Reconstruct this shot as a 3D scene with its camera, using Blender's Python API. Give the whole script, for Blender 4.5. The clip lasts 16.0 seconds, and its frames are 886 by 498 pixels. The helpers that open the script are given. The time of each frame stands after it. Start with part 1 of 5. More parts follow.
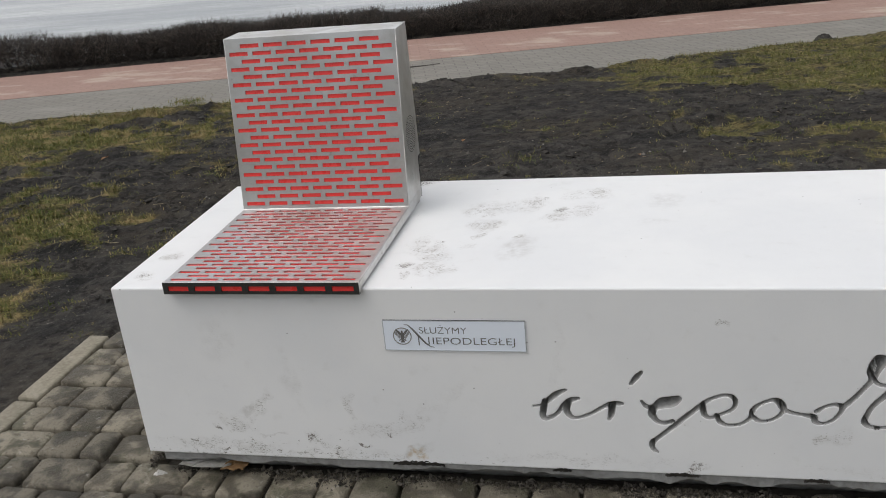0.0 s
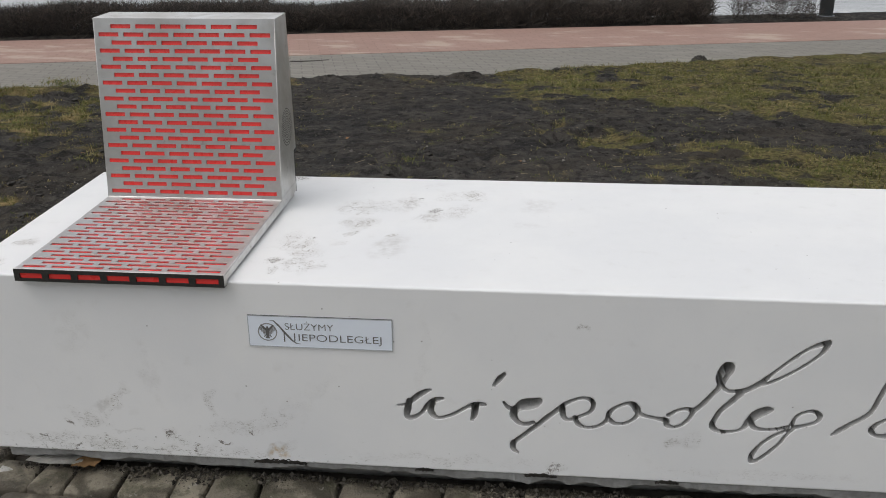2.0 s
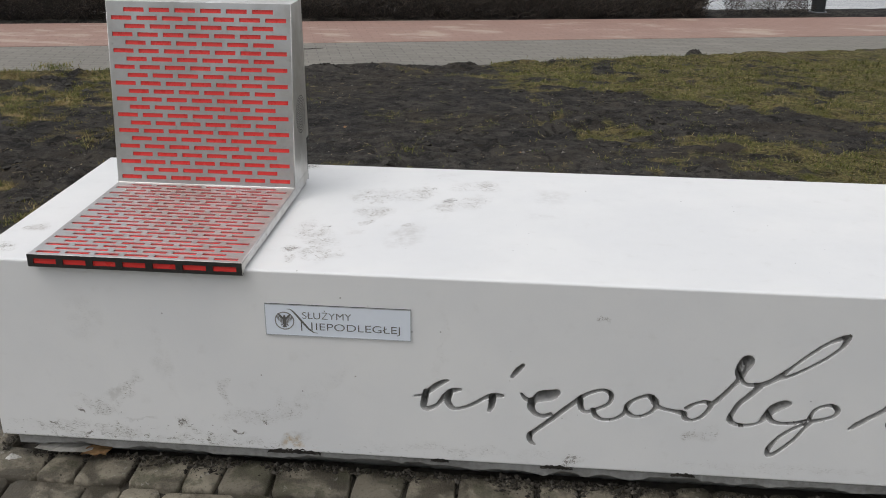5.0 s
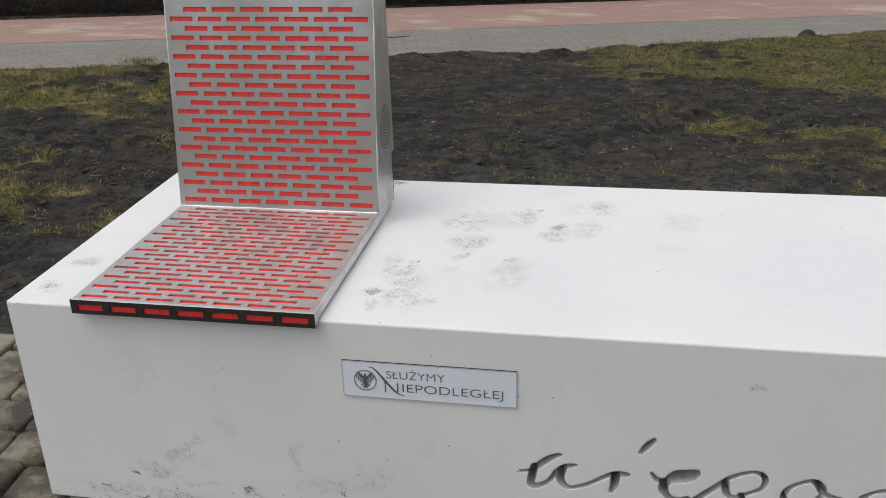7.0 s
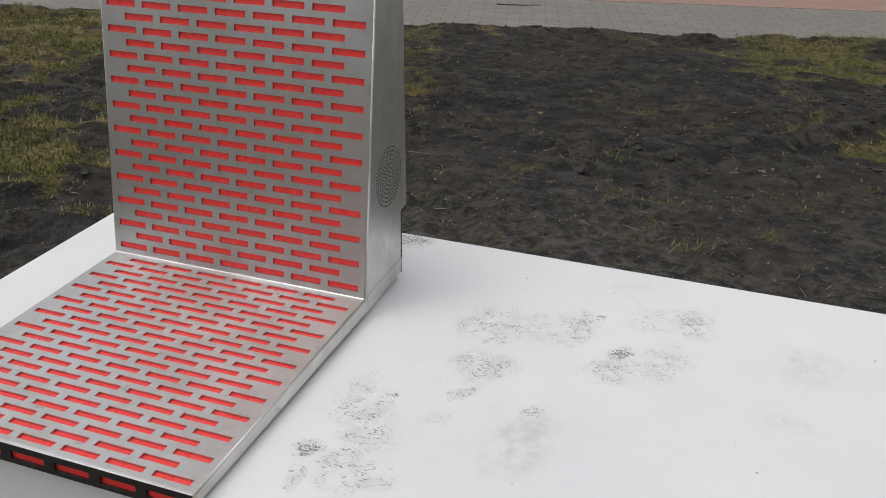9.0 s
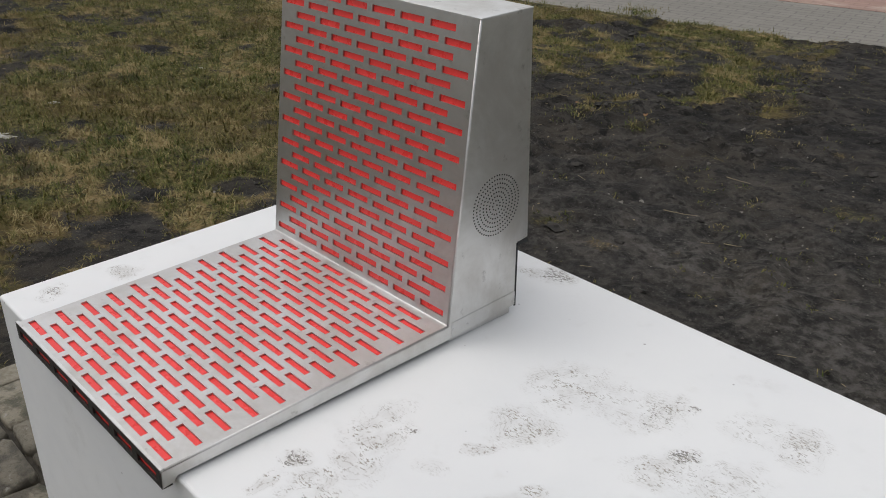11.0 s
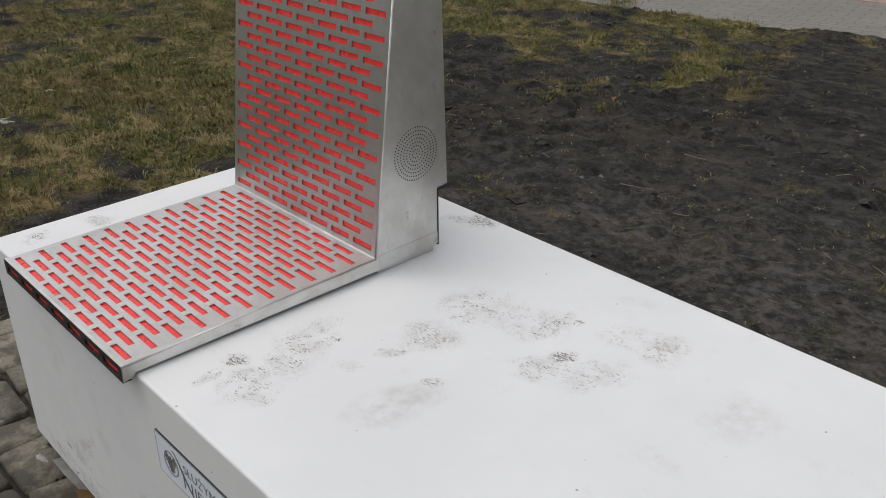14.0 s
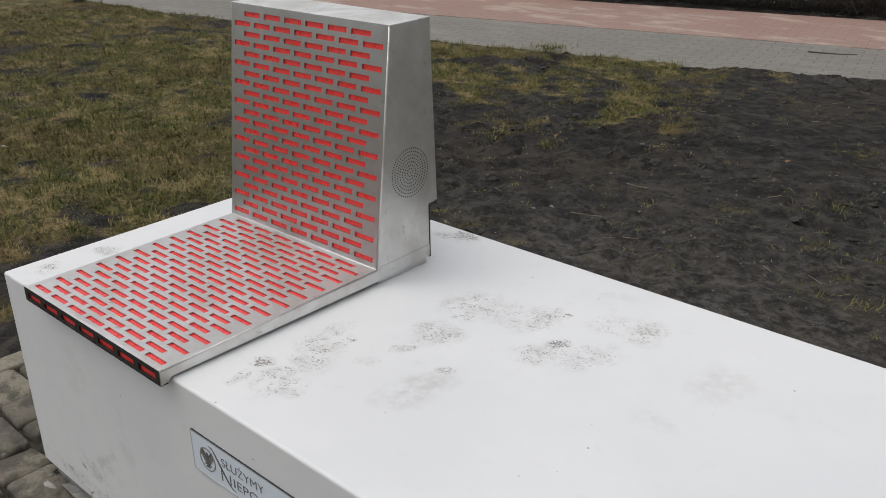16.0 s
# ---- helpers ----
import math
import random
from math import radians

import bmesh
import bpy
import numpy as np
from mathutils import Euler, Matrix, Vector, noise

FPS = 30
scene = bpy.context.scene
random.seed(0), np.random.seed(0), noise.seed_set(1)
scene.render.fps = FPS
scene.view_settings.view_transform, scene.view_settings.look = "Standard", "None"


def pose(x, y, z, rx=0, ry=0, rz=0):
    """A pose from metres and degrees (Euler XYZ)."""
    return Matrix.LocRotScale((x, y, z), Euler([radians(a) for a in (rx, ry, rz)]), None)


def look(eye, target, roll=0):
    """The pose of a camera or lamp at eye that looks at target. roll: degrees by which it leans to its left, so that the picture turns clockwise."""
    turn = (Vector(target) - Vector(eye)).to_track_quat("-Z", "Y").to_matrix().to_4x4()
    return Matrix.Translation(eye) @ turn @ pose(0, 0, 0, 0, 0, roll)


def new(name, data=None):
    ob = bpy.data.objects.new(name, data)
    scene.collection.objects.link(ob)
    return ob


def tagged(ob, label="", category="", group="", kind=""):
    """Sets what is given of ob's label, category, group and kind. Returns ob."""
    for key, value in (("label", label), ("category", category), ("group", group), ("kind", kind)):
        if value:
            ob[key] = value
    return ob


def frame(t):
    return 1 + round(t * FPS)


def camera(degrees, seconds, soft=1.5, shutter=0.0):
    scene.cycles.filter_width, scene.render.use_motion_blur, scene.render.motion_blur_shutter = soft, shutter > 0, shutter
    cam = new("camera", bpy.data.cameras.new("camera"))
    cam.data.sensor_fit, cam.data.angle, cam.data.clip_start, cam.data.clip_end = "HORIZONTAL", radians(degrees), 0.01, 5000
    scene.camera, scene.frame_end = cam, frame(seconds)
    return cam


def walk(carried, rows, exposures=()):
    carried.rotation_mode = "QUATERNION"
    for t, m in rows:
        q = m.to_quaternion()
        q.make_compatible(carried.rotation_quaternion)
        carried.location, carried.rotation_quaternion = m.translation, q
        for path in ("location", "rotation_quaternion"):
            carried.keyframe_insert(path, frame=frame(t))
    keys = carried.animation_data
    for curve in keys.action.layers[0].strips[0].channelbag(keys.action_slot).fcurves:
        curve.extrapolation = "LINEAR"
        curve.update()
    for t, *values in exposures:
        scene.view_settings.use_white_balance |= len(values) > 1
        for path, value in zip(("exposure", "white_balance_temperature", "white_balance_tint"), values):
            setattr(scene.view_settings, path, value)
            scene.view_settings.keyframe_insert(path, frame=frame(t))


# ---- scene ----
cam = camera(52.0, 16.0, soft=0.95)

PATH = [
    (0, (1.188, -1.675, 1.219), (0.748, 0.136, 0.493), -5.6),
    (0.5, (1.204, -1.668, 1.22), (0.857, 0.163, 0.492), -3.1),
    (1, (1.205, -1.666, 1.222), (0.929, 0.176, 0.494), -0.7),
    (1.5, (1.211, -1.664, 1.218), (0.965, 0.181, 0.486), -0.1),
    (2, (1.218, -1.667, 1.211), (1.027, 0.182, 0.474), -0.5),
    (2.5, (1.206, -1.682, 1.212), (1.07, 0.169, 0.47), -1.1),
    (3, (1.19, -1.691, 1.221), (1.071, 0.16, 0.474), -0.9),
    (3.5, (1.178, -1.685, 1.22), (1.067, 0.167, 0.473), -0.4),
    (4, (1.174, -1.679, 1.218), (1.039, 0.171, 0.47), 0.2),
    (6.3, (1.107, -1.503, 1.189), (0.886, 0.328, 0.417), -0.0),
    (6.5, (1.105, -1.452, 1.192), (0.839, 0.372, 0.418), -0.6),
    (7, (1.069, -1.322, 1.181), (0.726, 0.484, 0.393), -1.6),
    (7.5, (1.014, -1.166, 1.183), (0.67, 0.632, 0.376), -1.3),
    (8, (1.063, -0.996, 1.192), (0.641, 0.776, 0.365), -0.9),
    (8.5, (1.127, -0.836, 1.167), (0.568, 0.884, 0.313), -0.3),
    (9, (1.106, -0.655, 1.155), (0.504, 1.043, 0.286), 1.0),
    (9.5, (1.094, -0.538, 1.166), (0.232, 1.028, 0.269), -0.3),
    (9.7, (1.112, -0.495, 1.165), (0.146, 1.001, 0.254), -0.7),
    (11.8, (1.579, -0.299, 1.184), (0.151, 0.802, 0.319), 0.4),
    (12, (1.59, -0.291, 1.184), (0.142, 0.782, 0.318), 0.2),
    (12.5, (1.587, -0.314, 1.175), (0.134, 0.75, 0.305), 0.15),
    (13, (1.596, -0.36, 1.167), (0.171, 0.723, 0.275), 0.05),
    (13.5, (1.616, -0.392, 1.18), (0.294, 0.806, 0.276), 0.80),
    (14, (1.679, -0.402, 1.19), (0.359, 0.806, 0.296), -0.30),
    (14.5, (1.721, -0.437, 1.192), (0.4, 0.772, 0.303), -0.55),
    (15, (1.714, -0.522, 1.199), (0.401, 0.736, 0.364), -1.25),
    (15.5, (1.722, -0.581, 1.201), (0.431, 0.718, 0.397), -1.60),
    (16, (1.72, -0.595, 1.187), (0.47, 0.75, 0.394), -0.90),
]
walk(cam, [(t, look(eye, target, roll)) for t, eye, target, roll in PATH],
     [(0, 0.19), (1, 0.04), (1.5, 0.0), (2, 0.14), (2.5, 0.16), (3, 0.02), (3.5, 0.0), (4, 0.07), (6.5, 0.15), (8, 0.10), (9.5, 0.0), (12.5, 0.06), (13.5, -0.02), (14.5, -0.02), (16, 0.03)])

SKY, SUN = 0.140, 0.29

# ---- world and light: an overcast winter day ----
world = bpy.data.worlds.new("overcast_sky")
scene.world = world
world.use_nodes = True
wn, wl = world.node_tree.nodes, world.node_tree.links
sky = wn.new("ShaderNodeTexSky")
sky.sky_type = "NISHITA"
sky.sun_disc = False
sky.sun_elevation, sky.sun_rotation = radians(68), radians(235)
sky.air_density, sky.dust_density, sky.ozone_density = 1.0, 4.0, 1.0
grey = wn.new("ShaderNodeHueSaturation")
grey.inputs["Saturation"].default_value = 0.25
wl.new(sky.outputs["Color"], grey.inputs["Color"])
wl.new(grey.outputs["Color"], wn["Background"].inputs["Color"])
wn["Background"].inputs["Strength"].default_value = SKY
sun = new("sun", bpy.data.lights.new("sun", "SUN"))
sun.data.energy, sun.data.angle, sun.data.color = SUN, radians(90), (1.0, 0.99, 0.97)
sun.matrix_world = look((0.2, -1.75, 5.0), (0.0, 0, 0))


# ---- materials ----
class Nodes:
    """A small builder for node materials."""

    def __init__(self, name):
        self.mat = bpy.data.materials.new(name)
        self.mat.use_nodes = True
        self.n, self.l = self.mat.node_tree.nodes, self.mat.node_tree.links
        self.bsdf = self.n["Principled BSDF"]

    def add(self, kind, **values):
        node = self.n.new(kind)
        for key, v in values.items():
            node.inputs[key.replace("_", " ")].default_value = v
        return node

    def put(self, value, socket):
        if isinstance(value, (int, float, tuple)):
            socket.default_value = value
        else:
            self.l.new(value, socket)

    def coords(self, kind="Object"):
        return self.n.new("ShaderNodeTexCoord").outputs[kind]

    def place(self):
        return self.n.new("ShaderNodeNewGeometry").outputs["Position"]

    def noise(self, at, scale, detail=4.0, rough=0.55, distort=0.0):
        node = self.add("ShaderNodeTexNoise", Scale=scale, Detail=detail, Roughness=rough, Distortion=distort)
        self.l.new(at, node.inputs["Vector"])
        return node.outputs["Fac"]

    def ramp(self, value, lo, hi, a=0.0, b=1.0):
        node = self.n.new("ShaderNodeMapRange")
        node.interpolation_type = "SMOOTHSTEP"
        for k, v in enumerate((value, lo, hi, a, b)):
            self.put(v, node.inputs[k])
        return node.outputs[0]

    def math(self, op, a, b=0.0):
        node = self.n.new("ShaderNodeMath")
        node.operation = op
        self.put(a, node.inputs[0])
        self.put(b, node.inputs[1])
        return node.outputs[0]

    def mix(self, fac, a, b):
        node = self.n.new("ShaderNodeMix")
        node.data_type = "RGBA"
        self.put(fac, node.inputs[0])
        self.put(a if not isinstance(a, tuple) else (*a, 1.0), node.inputs[6])
        self.put(b if not isinstance(b, tuple) else (*b, 1.0), node.inputs[7])
        return node.outputs[2]

    def bump(self, height, strength, distance):
        node = self.add("ShaderNodeBump", Strength=strength, Distance=distance)
        self.l.new(height, node.inputs["Height"])
        self.l.new(node.outputs[0], self.bsdf.inputs["Normal"])

    def stretch(self, at, scale, rot=(0, 0, 0), loc=(0, 0, 0), kind="POINT"):
        node = self.n.new("ShaderNodeMapping")
        node.vector_type = kind
        node.inputs["Location"].default_value = loc
        node.inputs["Rotation"].default_value = rot
        node.inputs["Scale"].default_value = scale
        self.l.new(at, node.inputs["Vector"])
        return node.outputs[0]

    def done(self, colour, rough=0.6, metal=0.0, spec=0.5):
        self.put(colour if not isinstance(colour, tuple) else (*colour, 1.0), self.bsdf.inputs["Base Color"])
        self.put(rough, self.bsdf.inputs["Roughness"])
        self.put(metal, self.bsdf.inputs["Metallic"])
        self.bsdf.inputs["Specular IOR Level"].default_value = spec
        return self.mat


def plain(name, a, b, scale, rough=0.7, metal=0.0, bump=0.0, bscale=60.0, vary=0.0, spec=0.5):
    """Two tones at two scales, with fine relief."""
    m = Nodes(name)
    at = m.coords()
    big, fine = m.noise(at, scale, 5), m.noise(at, scale * 9, 4)
    fac = m.ramp(m.math("ADD", m.math("MULTIPLY", big, 0.65), m.math("MULTIPLY", fine, 0.35)), 0.3, 0.7)
    col = m.mix(fac, a, b)
    if vary:
        info = m.n.new("ShaderNodeObjectInfo").outputs["Random"]
        hsv = m.n.new("ShaderNodeHueSaturation")
        m.l.new(col, hsv.inputs["Color"])
        m.l.new(m.ramp(info, 0, 1, 1 - vary, 1 + vary), hsv.inputs["Value"])
        col = hsv.outputs[0]
    if bump:
        m.bump(m.noise(at, bscale, 6), bump, 0.004)
    return m.done(col, m.ramp(fine, 0.2, 0.8, rough - 0.08, rough + 0.08), metal, spec)


def stained(name, blots, planar, fleck_scale):
    """White painted concrete with smears (soft, tan-grey) and grit (dark flecks) at given spots:
    rows of u, v, half length, half width, turn in degrees, smear, grit."""
    m = Nodes(name)
    at = m.place()
    if planar == "front":
        at = m.stretch(at, (1, 1, 1), (radians(-90), 0, 0))
    warp = m.add("ShaderNodeTexNoise", Scale=19.0, Detail=5.0)
    m.l.new(at, warp.inputs["Vector"])
    push = m.n.new("ShaderNodeVectorMath")
    push.operation = "MULTIPLY_ADD"
    m.l.new(warp.outputs["Color"], push.inputs[0])
    reach = 0.085 if planar == "front" else 0.055
    push.inputs[1].default_value = (reach, reach, 0)
    m.l.new(at, push.inputs[2])
    shift = m.stretch(push.outputs[0], (1, 1, 1), loc=(-reach / 2, -reach / 2, 0))
    smear = grit = arcs = worn = None
    for u, v, ru, rv, turn, s, g in blots:
        q = m.stretch(shift, (ru, rv, 1000.0), (0, 0, radians(turn)), (u, v, 0), "TEXTURE")
        length = m.n.new("ShaderNodeVectorMath")
        length.operation = "LENGTH"
        m.l.new(q, length.inputs[0])
        inside = m.ramp(length.outputs["Value"], 1.45, 0.5)
        ring = m.ramp(m.math("SINE", m.math("MULTIPLY", length.outputs["Value"], max(14.0, 1100.0 * rv))), 0.45, 0.95)
        tread = min(s, 1.0) if g > 0.1 else 0.1
        a, b, c = m.math("MULTIPLY", inside, s), m.math("MULTIPLY", inside, g), m.math("MULTIPLY", m.math("MULTIPLY", inside, ring), tread)
        d = m.math("MULTIPLY", inside, tread)
        worn = d if worn is None else m.math("MAXIMUM", worn, d)
        smear = a if smear is None else m.math("MAXIMUM", smear, a)
        grit = b if grit is None else m.math("MAXIMUM", grit, b)
        arcs = c if arcs is None else m.math("MAXIMUM", arcs, c)
    soft = m.noise(at, 34, 6, 0.62)
    lines = m.noise(m.stretch(at, (1, 2.4, 1), (0, 0, radians(35))), 150, 6, 0.66, 0.5)
    fleck = m.noise(m.stretch(at, (1, 1.7, 1), (0, 0, radians(-20))), fleck_scale, 6, 0.72, 0.6)
    arcs = m.math("MULTIPLY", m.math("MULTIPLY", arcs, m.ramp(soft, 0.46, 0.56)), m.ramp(lines, 0.38, 0.54))
    broken = m.ramp(m.noise(at, 48, 5, 0.6, 0.8), 0.47, 0.57)
    smear = m.math("ADD", m.math("MULTIPLY", m.math("MULTIPLY", smear, m.ramp(soft, 0.32, 0.66)), 0.22), m.math("MULTIPLY", m.math("MULTIPLY", worn, m.ramp(lines, 0.52, 0.575)), m.math("MULTIPLY", broken, 1.0)))
    smear = m.math("MAXIMUM", smear, m.math("MULTIPLY", arcs, 0.6))
    cut = m.math("SUBTRACT", 0.75, m.math("MULTIPLY", grit, 0.27))
    grit = m.math("MULTIPLY", m.ramp(m.math("SUBTRACT", fleck, cut), -0.005, 0.03), m.ramp(grit, 0.02, 0.2))
    dots = m.add("ShaderNodeTexVoronoi", Scale=34.0)
    m.l.new(at, dots.inputs["Vector"])
    pick = m.n.new("ShaderNodeSeparateColor")
    m.l.new(dots.outputs["Color"], pick.inputs[0])
    dots = m.math("MULTIPLY", m.ramp(dots.outputs["Distance"], 0.075, 0.045), m.ramp(pick.outputs[0], 0.80, 0.84))
    tone = m.noise(at, 2.3, 4)
    fine = m.noise(at, 24, 5)
    base = m.mix(m.ramp(tone, 0.35, 0.65), (0.80, 0.80, 0.79), (0.75, 0.755, 0.755))
    base = m.mix(m.ramp(fine, 0.58, 0.8, 0.0, 0.22), base, (0.62, 0.61, 0.58))
    base = m.mix(m.math("MULTIPLY", dots, 0.7), base, (0.22, 0.205, 0.18))
    base = m.mix(m.math("MINIMUM", smear, 0.9), base, (0.34, 0.325, 0.285) if planar == "front" else (0.29, 0.26, 0.215))
    if planar == "front":
        # a rust run over the broken lower edge
        q = m.stretch(shift, (0.013, 0.022, 1000.0), (0, 0, radians(-25)), (0.678, 0.046, 0), "TEXTURE")
        far = m.n.new("ShaderNodeVectorMath")
        far.operation = "LENGTH"
        m.l.new(q, far.inputs[0])
        base = m.mix(m.math("MULTIPLY", m.ramp(far.outputs["Value"], 1.3, 0.4), m.ramp(soft, 0.44, 0.62, 0, 0.7)), base, (0.52, 0.36, 0.16))
        # splashed dirt along the foot
        high = m.n.new("ShaderNodeSeparateXYZ")
        m.l.new(m.place(), high.inputs[0])
        low = m.math("MULTIPLY", m.ramp(high.outputs[2], 0.13, 0.02), m.ramp(high.outputs[0], 1.5, 0.5, 0.3, 1.0))
        splash = m.noise(m.stretch(at, (1, 1.8, 1), (0, 0, radians(25))), 62, 7, 0.68, 0.7)
        base = m.mix(m.math("MULTIPLY", m.ramp(m.math("ADD", splash, m.math("MULTIPLY", low, 0.13)), 0.70, 0.76), 0.65), base, (0.26, 0.255, 0.22))
    base = m.mix(m.math("MULTIPLY", grit, 0.82), base, (0.13, 0.115, 0.095))
    m.bump(m.math("ADD", fine, m.math("MULTIPLY", m.noise(at, 180, 4), 0.6)), 0.10, 0.003)
    return m.done(base, m.ramp(fine, 0.3, 0.7, 0.42, 0.6), 0.0, 0.4)


TOP_BLOTS = [
    (0.792, 0.486, 0.054, 0.050, 1, 0.9, 0.35), (0.863, 0.507, 0.071, 0.047, 27, 0.55, 0.12),
    (0.910, 0.521, 0.048, 0.022, 86, 0.8, 0.62), (0.933, 0.559, 0.009, 0.011, 27, 0.6, 0.8),
    (0.979, 0.471, 0.024, 0.020, 67, 1, 0.97), (0.973, 0.425, 0.036, 0.027, -118, 1.1, 0.42),
    (1.035, 0.470, 0.054, 0.037, 62, 0.6, 0.5), (1.008, 0.584, 0.039, 0.032, 29, 0.5, 0.35),
    (1.068, 0.593, 0.032, 0.039, 11, 0.8, 0.55), (0.660, 0.122, 0.018, 0.014, 69, 1, 0.95),
    (0.708, 0.122, 0.027, 0.020, 45, 1, 0.5), (0.740, 0.095, 0.041, 0.024, 29, 0.95, 0.12),
    (0.671, 0.077, 0.026, 0.013, 99, 1, 0.45), (0.700, 0.208, 0.072, 0.035, 120, 1, 0.14),
    (0.710, 0.260, 0.013, 0.010, 51, 0.9, 0.85), (0.673, 0.276, 0.034, 0.019, 97, 0.5, 0.36),
    (0.777, 0.234, 0.020, 0.017, 35, 0.4, 0.45), (0.805, 0.375, 0.038, 0.041, 58, 0.95, 0.2),
    (0.802, 0.308, 0.029, 0.010, 77, 0.8, 0.15), (0.900, 0.224, 0.065, 0.035, 79, 1.5, 0),
    (0.890, 0.292, 0.015, 0.011, 34, 0.9, 0.3), (0.564, 0.716, 0.032, 0.028, 38, 0.8, 0.9),
    (0.531, 0.697, 0.028, 0.017, 29, 0.8, 0.2), (0.046, 0.073, 0.024, 0.018, 103, 0.9, 0.75),
    (0.060, 0.182, 0.029, 0.020, 60, 1.3, 0.5), (0.064, 0.051, 0.017, 0.010, 38, 0.5, 0.6),
    (1.231, 0.533, 0.040, 0.051, 20, 0.8, 0.04), (1.214, 0.382, 0.034, 0.018, -14, 0.5, 0.02),
    (0.958, 0.684, 0.037, 0.011, 11, 0.5, 0),
]
FRONT_BLOTS = [
    (0.43, 0.08, 0.014, 0.007, 30, 1.0, 1.0), (0.21, 0.035, 0.018, 0.006, 0, 1.0, 0.9), (0.20, 0.10, 0.012, 0.004, -20, 1.0, 1.0),
    (0.28, 0.15, 0.02, 0.008, 55, 1.6, 0.1), (0.53, 0.15, 0.016, 0.007, -60, 1.6, 0.1), (0.56, 0.07, 0.016, 0.006, -20, 1.0, 1.1),
    (0.35, 0.052, 0.01, 0.006, 40, 1.0, 0.95), (0.48, 0.045, 0.014, 0.005, 10, 1.0, 0.9), (0.13, 0.06, 0.01, 0.005, -40, 1.0, 1.1),
    (0.68, 0.055, 0.04, 0.012, 35, 1.9, 0.05), (0.62, 0.10, 0.01, 0.004, 0, 1.0, 1.0), (0.33, 0.09, 0.03, 0.003, 8, 1.5, 0.05),
    (0.31, 0.16, 0.035, 0.014, 55, 1.0, 0.25), (0.277, 0.05, 0.07, 0.02, 0, 0.8, 0.45),
    (0.45, 0.08, 0.03, 0.014, -25, 0.7, 0.6), (0.237, 0.12, 0.05, 0.015, -15, 0.8, 0.35),
    (0.53, 0.165, 0.03, 0.012, 80, 0.8, 0.3), (0.672, 0.046, 0.03, 0.011, 30, 1.0, 0.3),
    (1.285, 0.042, 0.025, 0.01, 20, 0.8, 0.9), (1.553, 0.128, 0.03, 0.02, 20, 1.0, 0.4),
    (1.328, 0.384, 0.006, 0.006, 60, 0.9, 0.6), (0.40, 0.23, 0.02, 0.07, 10, 0.5, 0.1),
    (0.62, 0.12, 0.11, 0.02, 12, 0.55, 0.4), (0.16, 0.05, 0.11, 0.016, -5, 0.6, 0.35),
    (0.75, 0.19, 0.10, 0.02, 40, 0.35, 0.05), (0.24, 0.33, 0.04, 0.05, 0, 0.4, 0.1),
    (0.48, 0.04, 0.16, 0.012, 0, 0.6, 0.55), (1.05, 0.05, 0.2, 0.012, 0, 0.3, 0.45),
    (1.0, 0.30, 0.1, 0.012, 85, 0.25, 0.0), (1.7, 0.05, 0.2, 0.012, 0, 0.25, 0.35),
]
concrete_top = stained("white_concrete_top", TOP_BLOTS, "top", 150)
concrete_front = stained("white_concrete_front", FRONT_BLOTS, "front", 95)
# Darker concrete inside the carved letters: part of their shade is in this colour.
groove_shade_mat = plain("shaded_groove_concrete", (0.44, 0.435, 0.42), (0.31, 0.305, 0.295), 30, 0.9, bump=0.5)
plinth_mat = plain("grey_mortar", (0.34, 0.34, 0.33), (0.18, 0.175, 0.165), 9, 0.85, bump=0.6)


def steel(name, base, rough, along):
    m = Nodes(name)
    at = m.coords()
    brush = m.noise(m.stretch(at, along), 30, 4, 0.6)
    cloud = m.noise(at, 8, 7, 0.62, 0.4)
    spots = m.ramp(m.noise(at, 46, 4, 0.6), 0.62, 0.74)
    col = m.mix(m.ramp(cloud, 0.3, 0.7), base, tuple(c * q for c, q in zip(base, (0.74, 0.72, 0.69))))
    col = m.mix(m.math("MULTIPLY", spots, 0.35), col, (0.16, 0.15, 0.13))
    m.bump(brush, 0.02, 0.002)
    r = m.math("ADD", m.ramp(cloud, 0.3, 0.7, rough - 0.05, rough + 0.06), m.ramp(brush, 0.2, 0.8, -0.03, 0.03))
    return m.done(col, r, 1.0)


# One steel, light put into its tones: back darker, sides and top lighter.
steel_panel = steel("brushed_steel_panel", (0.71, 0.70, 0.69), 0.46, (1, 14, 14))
steel_back_shaded = steel("brushed_steel_back_shaded", (0.595, 0.60, 0.605), 0.38, (1, 14, 14))
steel_top_lit = steel("satin_steel_top_lit", (0.80, 0.80, 0.79), 0.62, (1, 14, 14))
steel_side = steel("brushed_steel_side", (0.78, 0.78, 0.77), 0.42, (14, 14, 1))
# Dark tone for the front lip.
steel_dark = plain("dark_lip_steel", (0.065, 0.063, 0.06), (0.035, 0.035, 0.034), 14, 0.5, 0.6, bump=0.1)
red_mat = plain("red_plastic", (0.90, 0.060, 0.054), (0.84, 0.050, 0.045), 5, 0.30)
# Rubber, and the black put into gaps and holes for their shade.
black_mat = plain("black_rubber_and_gap_shade", (0.015, 0.015, 0.015), (0.03, 0.03, 0.03), 20, 0.7)
plate_mat = plain("pale_blue_plate", (0.80, 0.85, 0.92), (0.76, 0.81, 0.88), 6, 0.35)
ink_mat = plain("dark_grey_print", (0.15, 0.145, 0.14), (0.11, 0.105, 0.10), 30, 0.5)
border_mat = plain("plate_edge", (0.47, 0.49, 0.51), (0.38, 0.40, 0.42), 30, 0.5)
